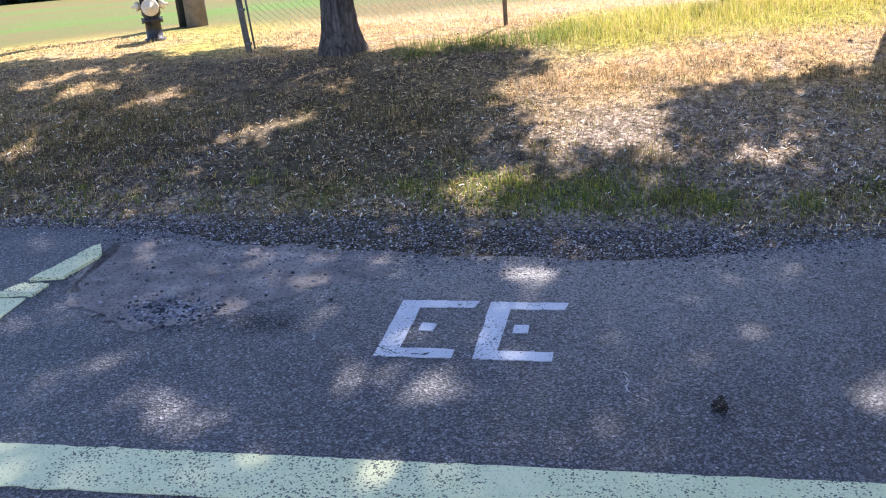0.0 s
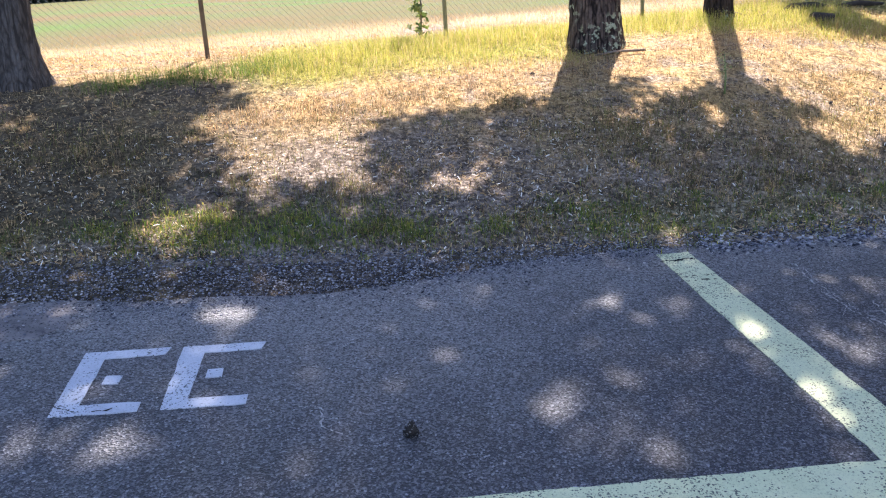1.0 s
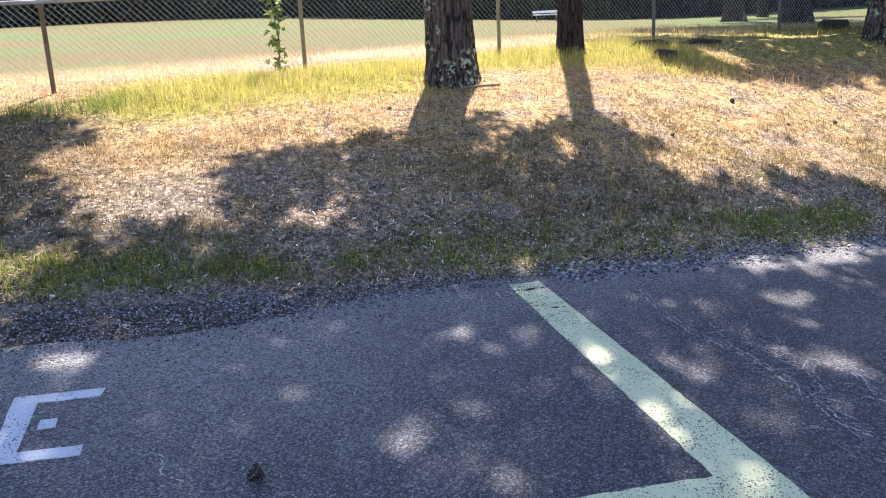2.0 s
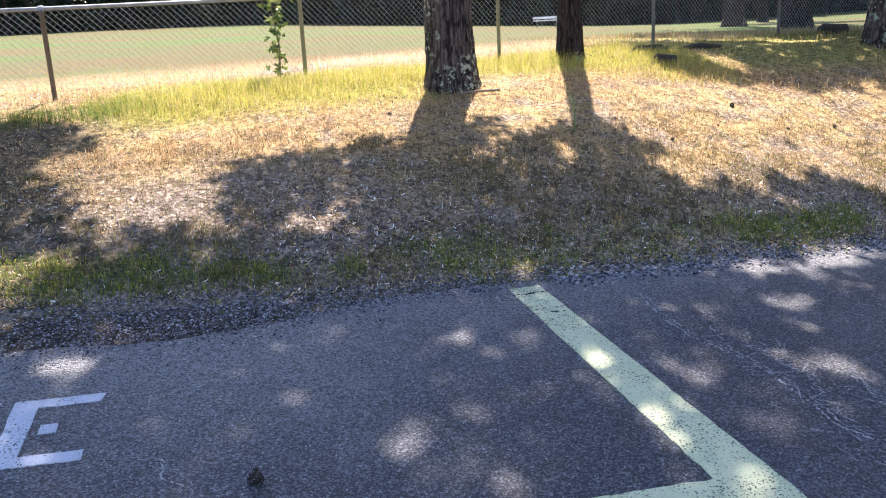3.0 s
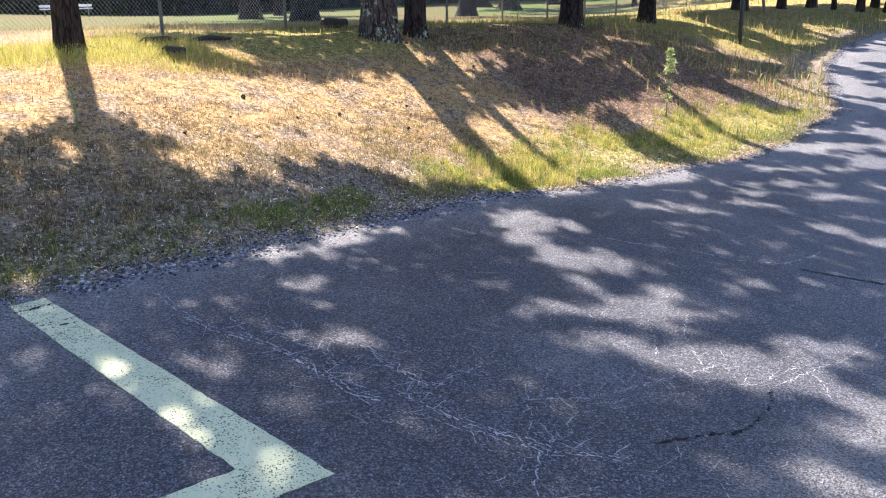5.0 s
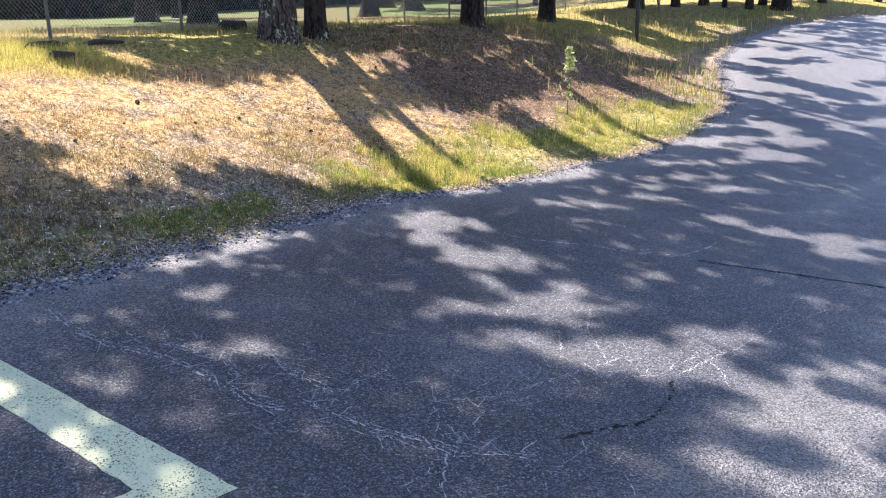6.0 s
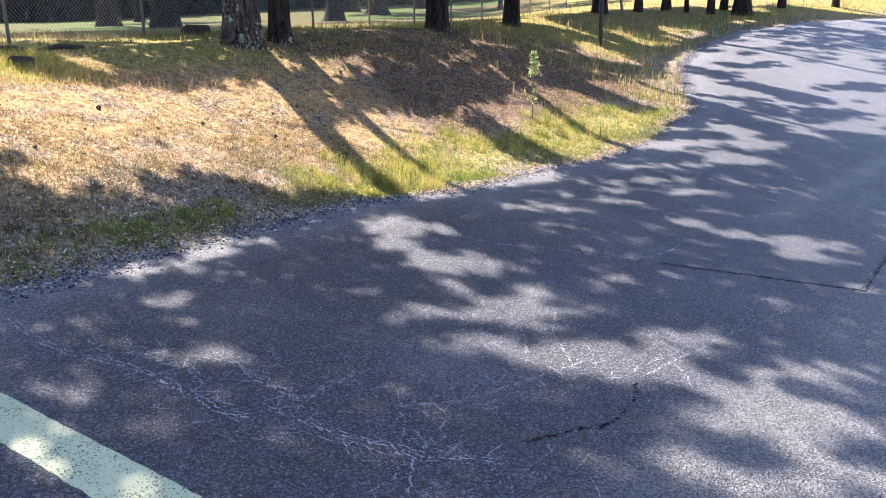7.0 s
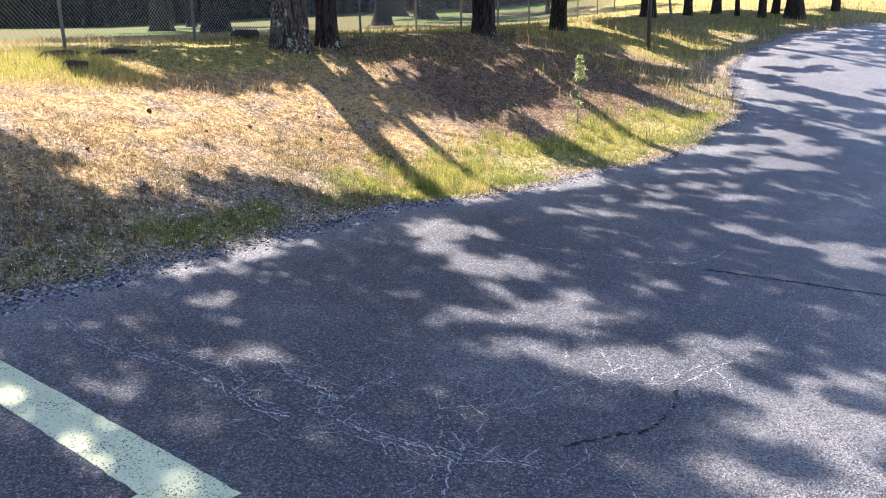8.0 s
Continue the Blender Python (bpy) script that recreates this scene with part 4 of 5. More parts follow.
# ---- fence ----
def fence():
    along = Vector((1, FENCE_B, 0)).normalized()
    start = Vector((-6.34, FENCE_A - 6.34 * FENCE_B, 0))
    step_m, count, high = 2.94, 16, 0.93
    whole = thing("chain_link_fence", "low galvanised chain-link fence with round posts and top rail", "fence")
    spots = [start + along * step_m * k for k in range(count)]
    for s in spots:
        s.z = float(ground_z(s.x, s.y))
    for k, s in enumerate(spots):
        r = 0.036 if k == 0 else 0.026
        me = lathe("post", [(r, -0.3), (r, high - 0.02), (r * 1.15, high - 0.02), (r * 1.15, high + 0.02), (r * 0.7, high + 0.05), (0.004, high + 0.06)], GALV if k not in (1,) else POST_DARK, 14)
        p = part("post", smooth(me), whole)
        p.location = s
        if k == 0:
            p.rotation_euler = (0, radians(-3.5), 0)
        loop = part("loop_cap", lathe("loop_cap", [(0.03, -0.03), (0.033, 0), (0.03, 0.03)], GALV, 12, "X"), p)
        loop.location = (0, 0, high + 0.035)
    top = Vector((0, 0, high + 0.035))
    part("top_rail", tube("top_rail", [s + top for s in spots], [0.021] * count, GALV, 10), whole)
    bar_at = start + along * 0.07
    bz = float(ground_z(bar_at.x, bar_at.y))
    part("tension_bar", tube("tension_bar", [(bar_at.x, bar_at.y, bz + 0.02), (bar_at.x - 0.05, bar_at.y, bz + high)], [0.012, 0.012], POST_DARK, 6), whole)
    for q in (0.08, 0.45, 0.82):
        band = part("tension_band", lathe("tension_band", [(0.04, -0.014), (0.043, 0), (0.04, 0.014)], POST_DARK, 12), whole, "dark steel clamp")
        band.location = (start.x - 0.061 * q + 0.01, start.y, bz + q)
    # the woven wires, one zigzag for each diamond column
    cell = 0.074
    length = step_m * (count - 1)
    cols, segs = int(length / cell * 2), int(high / (cell / 2))
    u = np.arange(cols) * cell / 2 + 0.08
    k = np.arange(segs + 1)
    odd = (np.arange(cols) % 2)[:, None]
    U = u[:, None] + np.where((k[None] + odd) % 2, cell / 2 + 0.002, -0.002)
    X, Y = start.x + along.x * U, start.y + along.y * U
    Z = np.repeat(np.interp(u, [step_m * q for q in range(count)], [s.z for s in spots])[:, None], segs + 1, 1) + 0.03 + k * cell / 2
    P = np.stack([X, Y, Z], -1)
    r = 0.0019
    ring = np.array([(0, -r, 0), (r * 0.87, r * 0.5, r * 0.3), (-r * 0.87, r * 0.5, -r * 0.3)])
    weave = np.where((k[None] + odd) % 2, 0.0022, -0.0022)[:, :, None, None] * np.array((0, 1, 0))
    V = P[:, :, None] + ring + weave
    idx = np.arange(cols * (segs + 1) * 3).reshape(cols, segs + 1, 3)
    nxt = np.roll(idx, -1, 2)
    F = np.stack([idx[:, :-1], nxt[:, :-1], nxt[:, 1:], idx[:, 1:]], -1).reshape(-1, 4)
    tagged(part("wire_mesh", raw_mesh("wire_mesh", V.reshape(-1, 3), F, WIRE), whole), "woven diamond wire netting", kind="stuff")


fence()


# ---- grass ----
def blades(name, label, x, y, h, w, lean, palette, seed, parent=None, base=None, kind="stuff", loc=None):
    rng = np.random.default_rng(seed)
    n = len(x)
    z = ground_z(x, y) - 0.004 if base is None else base
    d = y - edge(x)
    if base is None:
        z = z + step(d / 0.5) * (0.02 * wave(x, y, 1, 4, 2.2) + 0.03 * wave(x, y, 2, 3, 0.6))
    a = rng.uniform(0, 6.28, n)
    f = rng.uniform(0, 6.28, n)
    side = np.stack([np.cos(f), np.sin(f), 0 * f], -1) * (w / 2)[:, None]
    tilt = np.abs(rng.normal(0, lean, n))
    dirn = np.stack([np.cos(a), np.sin(a), 0 * a], -1)
    root = np.stack([x, y, z], -1)
    if loc is not None:
        root = root - np.asarray(loc)
    up = np.array((0, 0, 1.0))
    mid = root + (h * 0.55)[:, None] * (up * np.cos(tilt * 0.6)[:, None] + dirn * np.sin(tilt * 0.6)[:, None])
    tip = mid + (h * 0.45)[:, None] * (up * np.cos(tilt * 1.6)[:, None] + dirn * np.sin(tilt * 1.6)[:, None])
    V = np.stack([root - side, root + side, mid - side * 0.8, mid + side * 0.8, tip], 1)
    F = (np.array([(0, 1, 3), (0, 3, 2), (2, 3, 4)])[None] + 5 * np.arange(n)[:, None, None]).reshape(-1, 3)
    pal = np.array([q[:3] for q in palette])
    t = pal[rng.integers(0, len(pal), n)] * rng.uniform(0.75, 1.25, (n, 1))
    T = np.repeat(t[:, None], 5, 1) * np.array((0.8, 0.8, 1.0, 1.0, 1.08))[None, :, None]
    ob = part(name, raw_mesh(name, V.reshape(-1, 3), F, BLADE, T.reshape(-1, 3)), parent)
    if loc is not None:
        ob.location = loc
    return tagged(ob, label, "grass", kind=kind)


def scatter(n, x0, x1, y0, y1, share, seed):
    rng = np.random.default_rng(seed)
    x, y = rng.uniform(x0, x1, n), rng.uniform(y0, y1, n)
    keep = rng.random(n) < share(x, y)
    return x[keep], y[keep], np.random.default_rng(seed + 1)


TAN = [srgb(200, 168, 114), srgb(216, 192, 146), srgb(172, 142, 98), srgb(188, 156, 112), srgb(206, 176, 128)]
GREY_TAN = [srgb(138, 116, 84), srgb(106, 90, 66), srgb(168, 146, 112), srgb(84, 74, 54)]
GREENS = [srgb(96, 116, 48), srgb(120, 138, 58), srgb(82, 104, 44), srgb(140, 148, 72)]
LIME = [srgb(176, 172, 72), srgb(194, 184, 88), srgb(156, 158, 60), srgb(204, 188, 108)]
OLIVE = [srgb(120, 122, 62), srgb(142, 138, 76), srgb(104, 112, 56), srgb(168, 154, 96)]
RED_TAN = [srgb(178, 140, 100), srgb(194, 158, 116), srgb(160, 124, 90)]

x, y, r = scatter(150000, -12, 10, 2.9, 8.6, lambda x, y: zones(x, y)[0] * (1 - zones(x, y)[1]) * np.clip(0.45 + 0.5 * wave(x, y, 31, 4, 1.7), 0.05, 1) * (y - edge(x) > 0.3) * (1 - 0.7 * bare_share(x, y)), 41)
blades("dry_grass", "short dry tan grass and straw on the bank", x, y, r.uniform(0.02, 0.07, len(x)) * np.clip(0.9 + 0.9 * wave(x, y, 42, 4, 2.4), 0.25, 2.2), r.uniform(0.002, 0.0045, len(x)), 1.25, TAN + GREY_TAN[:2], 1)
x, y, r = scatter(130000, -12, 7, 2.7, 5.4, lambda x, y: np.clip(0.3 + 1.3 * wave(x, y, 32, 4, 1.9), 0, 1) * np.exp(-np.maximum(y - edge(x) - 1.6, 0) / 0.6) * (y > edge(x) + 0.1) * (1 - 0.8 * bare_share(x, y)), 43)
blades("thatch_grass", "grey-brown matted dead grass", x, y, r.uniform(0.02, 0.09, len(x)), r.uniform(0.003, 0.006, len(x)), 0.9, GREY_TAN + OLIVE[:2], 2)
x, y, r = scatter(190000, -12, 15, 2.5, 4.0, lambda x, y: np.exp(-((y - edge(x) - 0.36) / 0.26) ** 2) * np.clip(0.3 + 1.2 * wave(x, y, 33, 4, 2.3), 0.06, 1), 45)
blades("verge_grass", "patchy green weeds along the gravel edge", x, y, r.uniform(0.02, 0.075, len(x)), r.uniform(0.004, 0.009, len(x)), 1.15, GREENS + LIME[:1] + OLIVE[:1], 3)


def tall_share(x, y):
    front = FENCE_A + FENCE_B * x - y
    n = wave(x, y, 5, 4, 1.3)
    return step((np.interp(x, (-3.5, -1.5, 2.5, 3.6), (1.7, 2.4, 2.4, 3.1)) + 0.4 * n - front) / 1.0) * (0.25 + 0.75 * step((front - 0.1) / 0.5)) * step((front + 0.2) / 0.2) * step((4.9 - x) / 0.6) * step((x + 3.5 + 0.4 * n) / 0.9)


x, y, r = scatter(190000, -5.5, 5.2, 4.6, 10.2, tall_share, 47)
front = np.clip(FENCE_A + FENCE_B * x - y, 0, 2.4)
blades("tall_grass", "tall yellow-green grass along the fence", x, y, (0.1 + 0.08 * np.exp(-((front - 1.0) / 0.7) ** 2)) * np.clip(0.85 + 0.5 * wave(x, y, 40, 3, 3.0), 0.35, 1.5) * r.uniform(0.4, 1.3, len(x)), r.uniform(0.0022, 0.0042, len(x)), 0.8, LIME + LIME + GREENS[:1] + TAN[:2], 4)
x, y, r = scatter(40000, -3.4, 5, 4.6, 7.6, lambda x, y: np.exp(-((FENCE_A + FENCE_B * x - y - 2.5) / 0.4) ** 2) * (y > 4.7), 49)
blades("red_grass", "reddish tan dry grass in front of the tall grass", x, y, r.uniform(0.03, 0.1, len(x)), r.uniform(0.002, 0.004, len(x)), 0.9, RED_TAN + TAN[:2], 5)
x, y, r = scatter(130000, 4, 17.5, 2.5, 6.5, lambda x, y: zones(x, y)[1] * (y > edge(x) + 0.05) * np.clip(0.2 + 1.5 * wave(x, y, 34, 4, 2.2), 0.02, 1), 51)
blades("bright_grass", "bright yellow-green grass by the road", x, y, r.uniform(0.04, 0.17, len(x)) * np.clip(0.8 + 0.7 * wave(x, y, 43, 4, 2.6), 0.3, 1.8), r.uniform(0.0035, 0.007, len(x)), 0.75, LIME + GREENS + TAN[:2], 6)
x, y, r = scatter(70000, 4.5, 30, 6.5, 15, lambda x, y: np.clip(0.5 + 0.7 * wave(x, y, 35, 4, 0.9), 0, 1) * (y > edge(x) + 0.4) * np.exp(-np.maximum(x - 14, 0) / 12), 53)
blades("shade_grass", "low olive grass under the pines", x, y, r.uniform(0.03, 0.14, len(x)), r.uniform(0.004, 0.009, len(x)), 0.6, OLIVE + TAN[:1], 7)
x, y, r = scatter(9000, 3.8, 9, 5.0, 7.4, lambda x, y: np.exp(-((y - np.interp(x, (4, 6.3, 7.6, 9), (6.75, 6.6, 6.4, 5.4))) / 0.3) ** 2) * np.clip(0.5 + wave(x, y, 36, 3, 2.2), 0, 1), 55)
blades("straw_tufts", "upright dry straw tufts", x, y, r.uniform(0.06, 0.2, len(x)), r.uniform(0.003, 0.005, len(x)), 0.9, TAN + RED_TAN, 8)
x, y, r = scatter(45000, -7, 14, 7, 14, lambda x, y: step((y - FENCE_A - FENCE_B * x + 0.2) / 0.3) * np.exp(-np.maximum(y - FENCE_A - FENCE_B * x, 0) / 1.6) * (1 - 0.85 * np.exp(-((y - 9.75 - 0.3 * x) / 0.45) ** 2) * (x > -1.4) * (x < 3.2)), 57)
blades("field_grass", "dry tan grass at the edge of the mown field", x, y, r.uniform(0.04, 0.15, len(x)), r.uniform(0.003, 0.006, len(x)), 0.6, TAN + RED_TAN[:1], 9)
x, y, r = scatter(60000, 12, 45, 2.0, 17, lambda x, y: (y > edge(x) + 0.1) * np.exp(-np.maximum(y - edge(x) - 1.0, 0) / 3.0) * np.clip(0.5 + 0.8 * wave(x, y, 37, 3, 0.8), 0.02, 1), 59)
blades("roadside_grass", "rough green and tan grass beside the far road", x, y, r.uniform(0.08, 0.34, len(x)), r.uniform(0.008, 0.016, len(x)), 0.5, OLIVE + GREENS + TAN[:3] + RED_TAN[:1], 10)


def clumps(name, label, count, x0, x1, share, palettes, high, seed, y1=5.6):
    """Low tussocks: blades gathered round many centres, each tussock of one tone."""
    rng = np.random.default_rng(seed)
    cx, cy = rng.uniform(x0, x1, count), rng.uniform(2.6, y1, count)
    keep = rng.random(count) < share(cx, cy)
    cx, cy = cx[keep], cy[keep]
    for q, pal in enumerate(palettes):
        mx, my = cx[q::len(palettes)], cy[q::len(palettes)]
        m = len(mx)
        per = 54
        big = np.repeat(rng.uniform(0.6, 1.4, m), per)
        px = np.repeat(mx, per) + rng.normal(0, 0.045, m * per) * big
        py = np.repeat(my, per) + rng.normal(0, 0.04, m * per) * big
        blades(name, label, px, py, high * big * rng.uniform(0.4, 1.2, m * per), rng.uniform(0.0022, 0.0042, m * per), 1.05, pal, seed + 1 + q)


SHADY = [srgb(62, 56, 40), srgb(78, 70, 48), srgb(92, 84, 58)]
clumps("tussock_grass", "low dead tussocks in mixed brown and olive tones", 3200, -12, 7, lambda x, y: np.exp(-np.maximum(y - edge(x) - 2.3, 0) / 0.7) * (y > edge(x) + 0.3) * np.clip(0.35 + 0.9 * wave(x, y, 39, 3, 1.2), 0.08, 1) * (1 - 0.85 * bare_share(x, y)), [SHADY + GREY_TAN[1:2], OLIVE[:3] + TAN[:2], TAN[:3] + GREY_TAN[:1], SHADY + OLIVE[2:3], GREY_TAN, TAN], 0.06, 800)
clumps("green_tussocks", "small fresh green tussocks along the verge", 1700, -11, 9, lambda x, y: np.exp(-((y - edge(x) - 0.4) / 0.25) ** 2) * np.clip(0.3 + 0.9 * wave(x, y, 33, 4, 2.3), 0.05, 1), [GREENS, GREENS[:2] + LIME[:2]], 0.07, 820, 4.2)
clumps("roadside_tussocks", "bushy green and straw tussocks on the sunny verge", 2300, 4.6, 17.5, lambda x, y: zones(x, y)[1] * (y > edge(x) + 0.15) * np.clip(0.5 + 0.9 * wave(x, y, 34, 4, 2.2), 0.05, 1), [GREENS, LIME, GREENS[:3] + LIME[:1], TAN[:2] + LIME], 0.16, 840, 6.2)
clumps("needle_tussocks", "low dry tussocks in the needle litter", 1500, 7.5, 21, lambda x, y: zones(x, y)[3] * np.clip(0.4 + 0.8 * wave(x, y, 44, 4, 1.4), 0.03, 1), [GREY_TAN, SHADY + GREY_TAN[:1], TAN[:2] + GREY_TAN, OLIVE], 0.08, 860, 10.0)


def chips():
    """Flat-lying straw, wood chips and needles."""
    rng = np.random.default_rng(71)
    n = 330000
    x, y = rng.uniform(-12, 18, n), 2.5 + 6.0 * rng.random(n) ** 1.9
    d = y - edge(x)
    keep = (d > 0.05) & (rng.random(n) < np.clip(0.55 + 0.6 * wave(x, y, 38, 4, 1.8), 0.05, 1) * (1 - 0.8 * zones(x, y)[1]))
    x, y, d = x[keep], y[keep], d[keep]
    n = len(x)
    z = ground_z(x, y) + step(d / 0.5) * (0.02 * wave(x, y, 1, 4, 2.2) + 0.03 * wave(x, y, 2, 3, 0.6)) + rng.uniform(0.004, 0.02, n)
    a, l, w = rng.uniform(0, 6.28, n), 0.004 + 0.022 * rng.random(n) ** 3, rng.uniform(0.0016, 0.0046, n)
    u = np.stack([np.cos(a) * l, np.sin(a) * l, rng.normal(0, 0.006, n)], -1)
    v = np.stack([-np.sin(a) * w, np.cos(a) * w, rng.normal(0, 0.002, n)], -1)
    p = np.stack([x, y, z], -1)
    V = np.stack([p - u - v, p + u - v, p + u + v, p - u + v], 1)
    pal = np.array([q[:3] for q in [srgb(244, 238, 226), srgb(222, 212, 196), srgb(72, 60, 50)] + TAN + GREY_TAN])
    t = pal[np.where((d < 1.9) & (rng.random(n) < 0.8), rng.integers(0, len(pal), n), rng.integers(2, 8, n))] * rng.uniform(0.8, 1.2, (n, 1))
    tagged(new("litter", raw_mesh("litter", V.reshape(-1, 3), np.arange(4 * n).reshape(n, 4), LITTER, np.repeat(t, 4, 0))), "pale straw, wood chips and pine needles strewn over the soil", "litter", kind="stuff")


chips()


def tuft(x, y, n, spread, high, palette, label, seed, name="grass_tuft"):
    rng = np.random.default_rng(seed)
    px, py = x + rng.normal(0, spread, n), y + rng.normal(0, spread * 0.8, n)
    loc = (x, y, float(ground_z(x, y)))
    blades(name, label, px, py, 0.75 * high * rng.uniform(0.4, 1.1, n), rng.uniform(0.003, 0.006, n), 0.95, palette, seed, loc=loc)


for i, (x, y, n, s, h) in enumerate([(-1.19, 2.96, 260, 0.1, 0.13), (-1.75, 2.95, 160, 0.1, 0.1), (-3.3, 2.95, 120, 0.09, 0.09), (-0.1, 3.05, 150, 0.1, 0.09), (1.6, 3.1, 180, 0.12, 0.1), (2.6, 3.2, 200, 0.13, 0.11), (3.6, 3.4, 260, 0.15, 0.13), (4.6, 3.4, 300, 0.16, 0.15), (-5.6, 2.95, 120, 0.1, 0.09), (-4.7, 3.0, 120, 0.1, 0.09), (7.9, 2.95, 200, 0.12, 0.13), (14.6, 3.6, 380, 0.25, 0.22), (15.4, 3.75, 300, 0.22, 0.2), (12.6, 3.6, 300, 0.25, 0.22)]):
    tuft(x, y, n, s, h, GREENS + LIME[:1], "fresh green grass tuft at the road edge", 700 + i)
for i, (x, y) in enumerate([(-3.2, 6.35), (-2.8, 6.5), (-3.7, 6.3), (-4.3, 6.25)]):
    tuft(x, y, 500, 0.2, 0.24, GREENS, "dense green weed clump before the fence", 730 + i, "weed_clump")
for i, (x, y) in enumerate([(-0.6, 4.9), (1.1, 4.75), (5.0, 4.3), (3.6, 4.4), (-3.05, 3.75), (0.3, 4.3), (-2.3, 3.6)]):
    tuft(x, y, 220, 0.13, 0.13, GREY_TAN + OLIVE[:2], "greyish dead grass tuft", 740 + i)


# ---- pine cones ----
def pine_cone(name, label, at, size, turn):
    cone = thing(name, label, "pine cone", at, "pine cones")
    core = lathe("core", [(0.004, -0.5 * size), (0.3 * size, -0.3 * size), (0.34 * size, 0), (0.18 * size, 0.4 * size), (0.003, 0.55 * size)], CONE, 10)
    V, F = [], []
    for q in range(60):
        s = q / 60
        a = q * 2.39996
        h = (-0.45 + 0.95 * s) * size
        r = (0.36 + 0.18 * math.sin(math.pi * min(1, s * 1.25 + 0.2))) * size * (1 - 0.55 * s)
        w = 0.13 * size * (1 - 0.5 * s)
        rad, tan = Vector((math.cos(a), math.sin(a), 0)), Vector((-math.sin(a), math.cos(a), 0))
        n = len(V)
        c = Vector((0, 0, h))
        V += [c + rad * r * 0.4, c + rad * r + tan * w, c + rad * r * 1.12 + Vector((0, 0, 0.09 * size)), c + rad * r - tan * w, c + rad * r + Vector((0, 0, -0.07 * size))]
        F += [(n, n + 1, n + 2), (n, n + 2, n + 3), (n, n + 4, n + 1), (n, n + 3, n + 4), (n + 1, n + 4, n + 2), (n + 2, n + 4, n + 3)]
    sc = bpy.data.meshes.new("scales")
    sc.from_pydata(V, [], F)
    sc.materials.append(CONE)
    sc.materials.append(CONE_TIP)
    for f in sc.polygons:
        f.material_index = int(f.index % 6 >= 4 and f.index % 12 < 6)
    part("core", core, cone)
    part("scales", sc, cone)
    cone.rotation_euler = turn
    return cone


first = pine_cone("pine_cone", "open dark brown pine cone standing on the asphalt", (-2.156, 0.505, float(road_z(-2.156, 0.505)) + 0.033), 0.077, (0.15, 0.1, 0))
rng = np.random.default_rng(12)
CONES = [(6.41, 5.56), (2.55, 4.74), (5.1, 5.4), (5.9, 5.0), (4.3, 5.2), (3.9, 5.7), (1.9, 5.3), (1.75, 5.15), (2.15, 5.2), (7.0, 5.7), (-3.2, 3.6), (-0.2, 5.6), (8.9, 6.6), (10.4, 7.0)]
for x, y in CONES:
    c = copy_thing(first, pose(x, y, float(ground_z(x, y)) + 0.02, rng.uniform(60, 110), rng.uniform(-20, 20), rng.uniform(0, 360)) @ Matrix.Scale(rng.uniform(0.5, 0.75), 4))
    tagged(c, "weathered brown pine cone lying in dry grass")


# ---- dead wood ----
def log(name, label, pts, radii, material, seed):
    base = Vector(pts[0])
    base.z = float(ground_z(base.x, base.y))
    ob = new(name, tube(name, [Vector((p[0], p[1], float(ground_z(p[0], p[1])) + p[2])) - base for p in pts], radii, material, 12, 0.22, seed))
    ob.location = base
    return tagged(ob, label, "log")


log("log", "pale broken branch lying at a pine's foot", [(0.62, 6.05, 0.03), (0.85, 6.1, 0.045), (1.2, 6.12, 0.04)], [0.006, 0.011, 0.014], WOOD_DEAD, 1)
log("log", "dark rotten log in the grass by the fence", [(3.75, 7.9, 0.02), (3.95, 7.98, 0.07), (4.25, 8.0, 0.08), (4.6, 8.08, 0.03)], [0.03, 0.055, 0.05, 0.02], WOOD_DARK, 2)
log("log", "dark rotten log in the grass by the fence", [(4.75, 8.3, 0.02), (5.1, 8.33, 0.05), (5.5, 8.36, 0.02)], [0.02, 0.04, 0.02], WOOD_DARK, 3)
log("stump", "small dark sawn block of wood in grass", [(3.78, 7.2, 0.06), (4.06, 7.25, 0.06)], [0.065, 0.055], WOOD_DARK, 4)
log("stump", "flat dark stone-like stump in shaded grass", [(8.5, 9.9, 0.08), (9.0, 9.95, 0.08)], [0.1, 0.09], WOOD_DARK, 5)
log("branch", "leaning dead branch in tall grass beside the far road", [(28.5, 11.0, 0.0), (28.9, 11.3, 0.35), (29.4, 11.6, 0.8)], [0.05, 0.045, 0.03], WOOD_DEAD, 7)
for i, (x, y) in enumerate([(3.3, 7.6), (3.45, 7.9), (3.2, 7.8), (3.6, 8.1), (3.1, 8.0)]):
    a = 0.7 + 0.5 * i
    log("branch", "bleached twig among dead wood", [(x, y, 0.02), (x + 0.3 * math.cos(a), y + 0.3 * math.sin(a), 0.06)], [0.009, 0.005], WOOD_DEAD, 20 + i)

# a straw heap on the sand beyond the fence
for i, (x, y) in enumerate([(0.2, 9.75), (0.55, 9.9), (0.9, 9.95), (1.9, 10.5), (2.3, 10.7)]):
    tuft(x, y, 420, 0.24, 0.24, TAN[1:2] + [srgb(232, 218, 184), srgb(214, 198, 158), srgb(240, 228, 200)], "heap of bleached straw on the sand", 760 + i, "straw_heap")


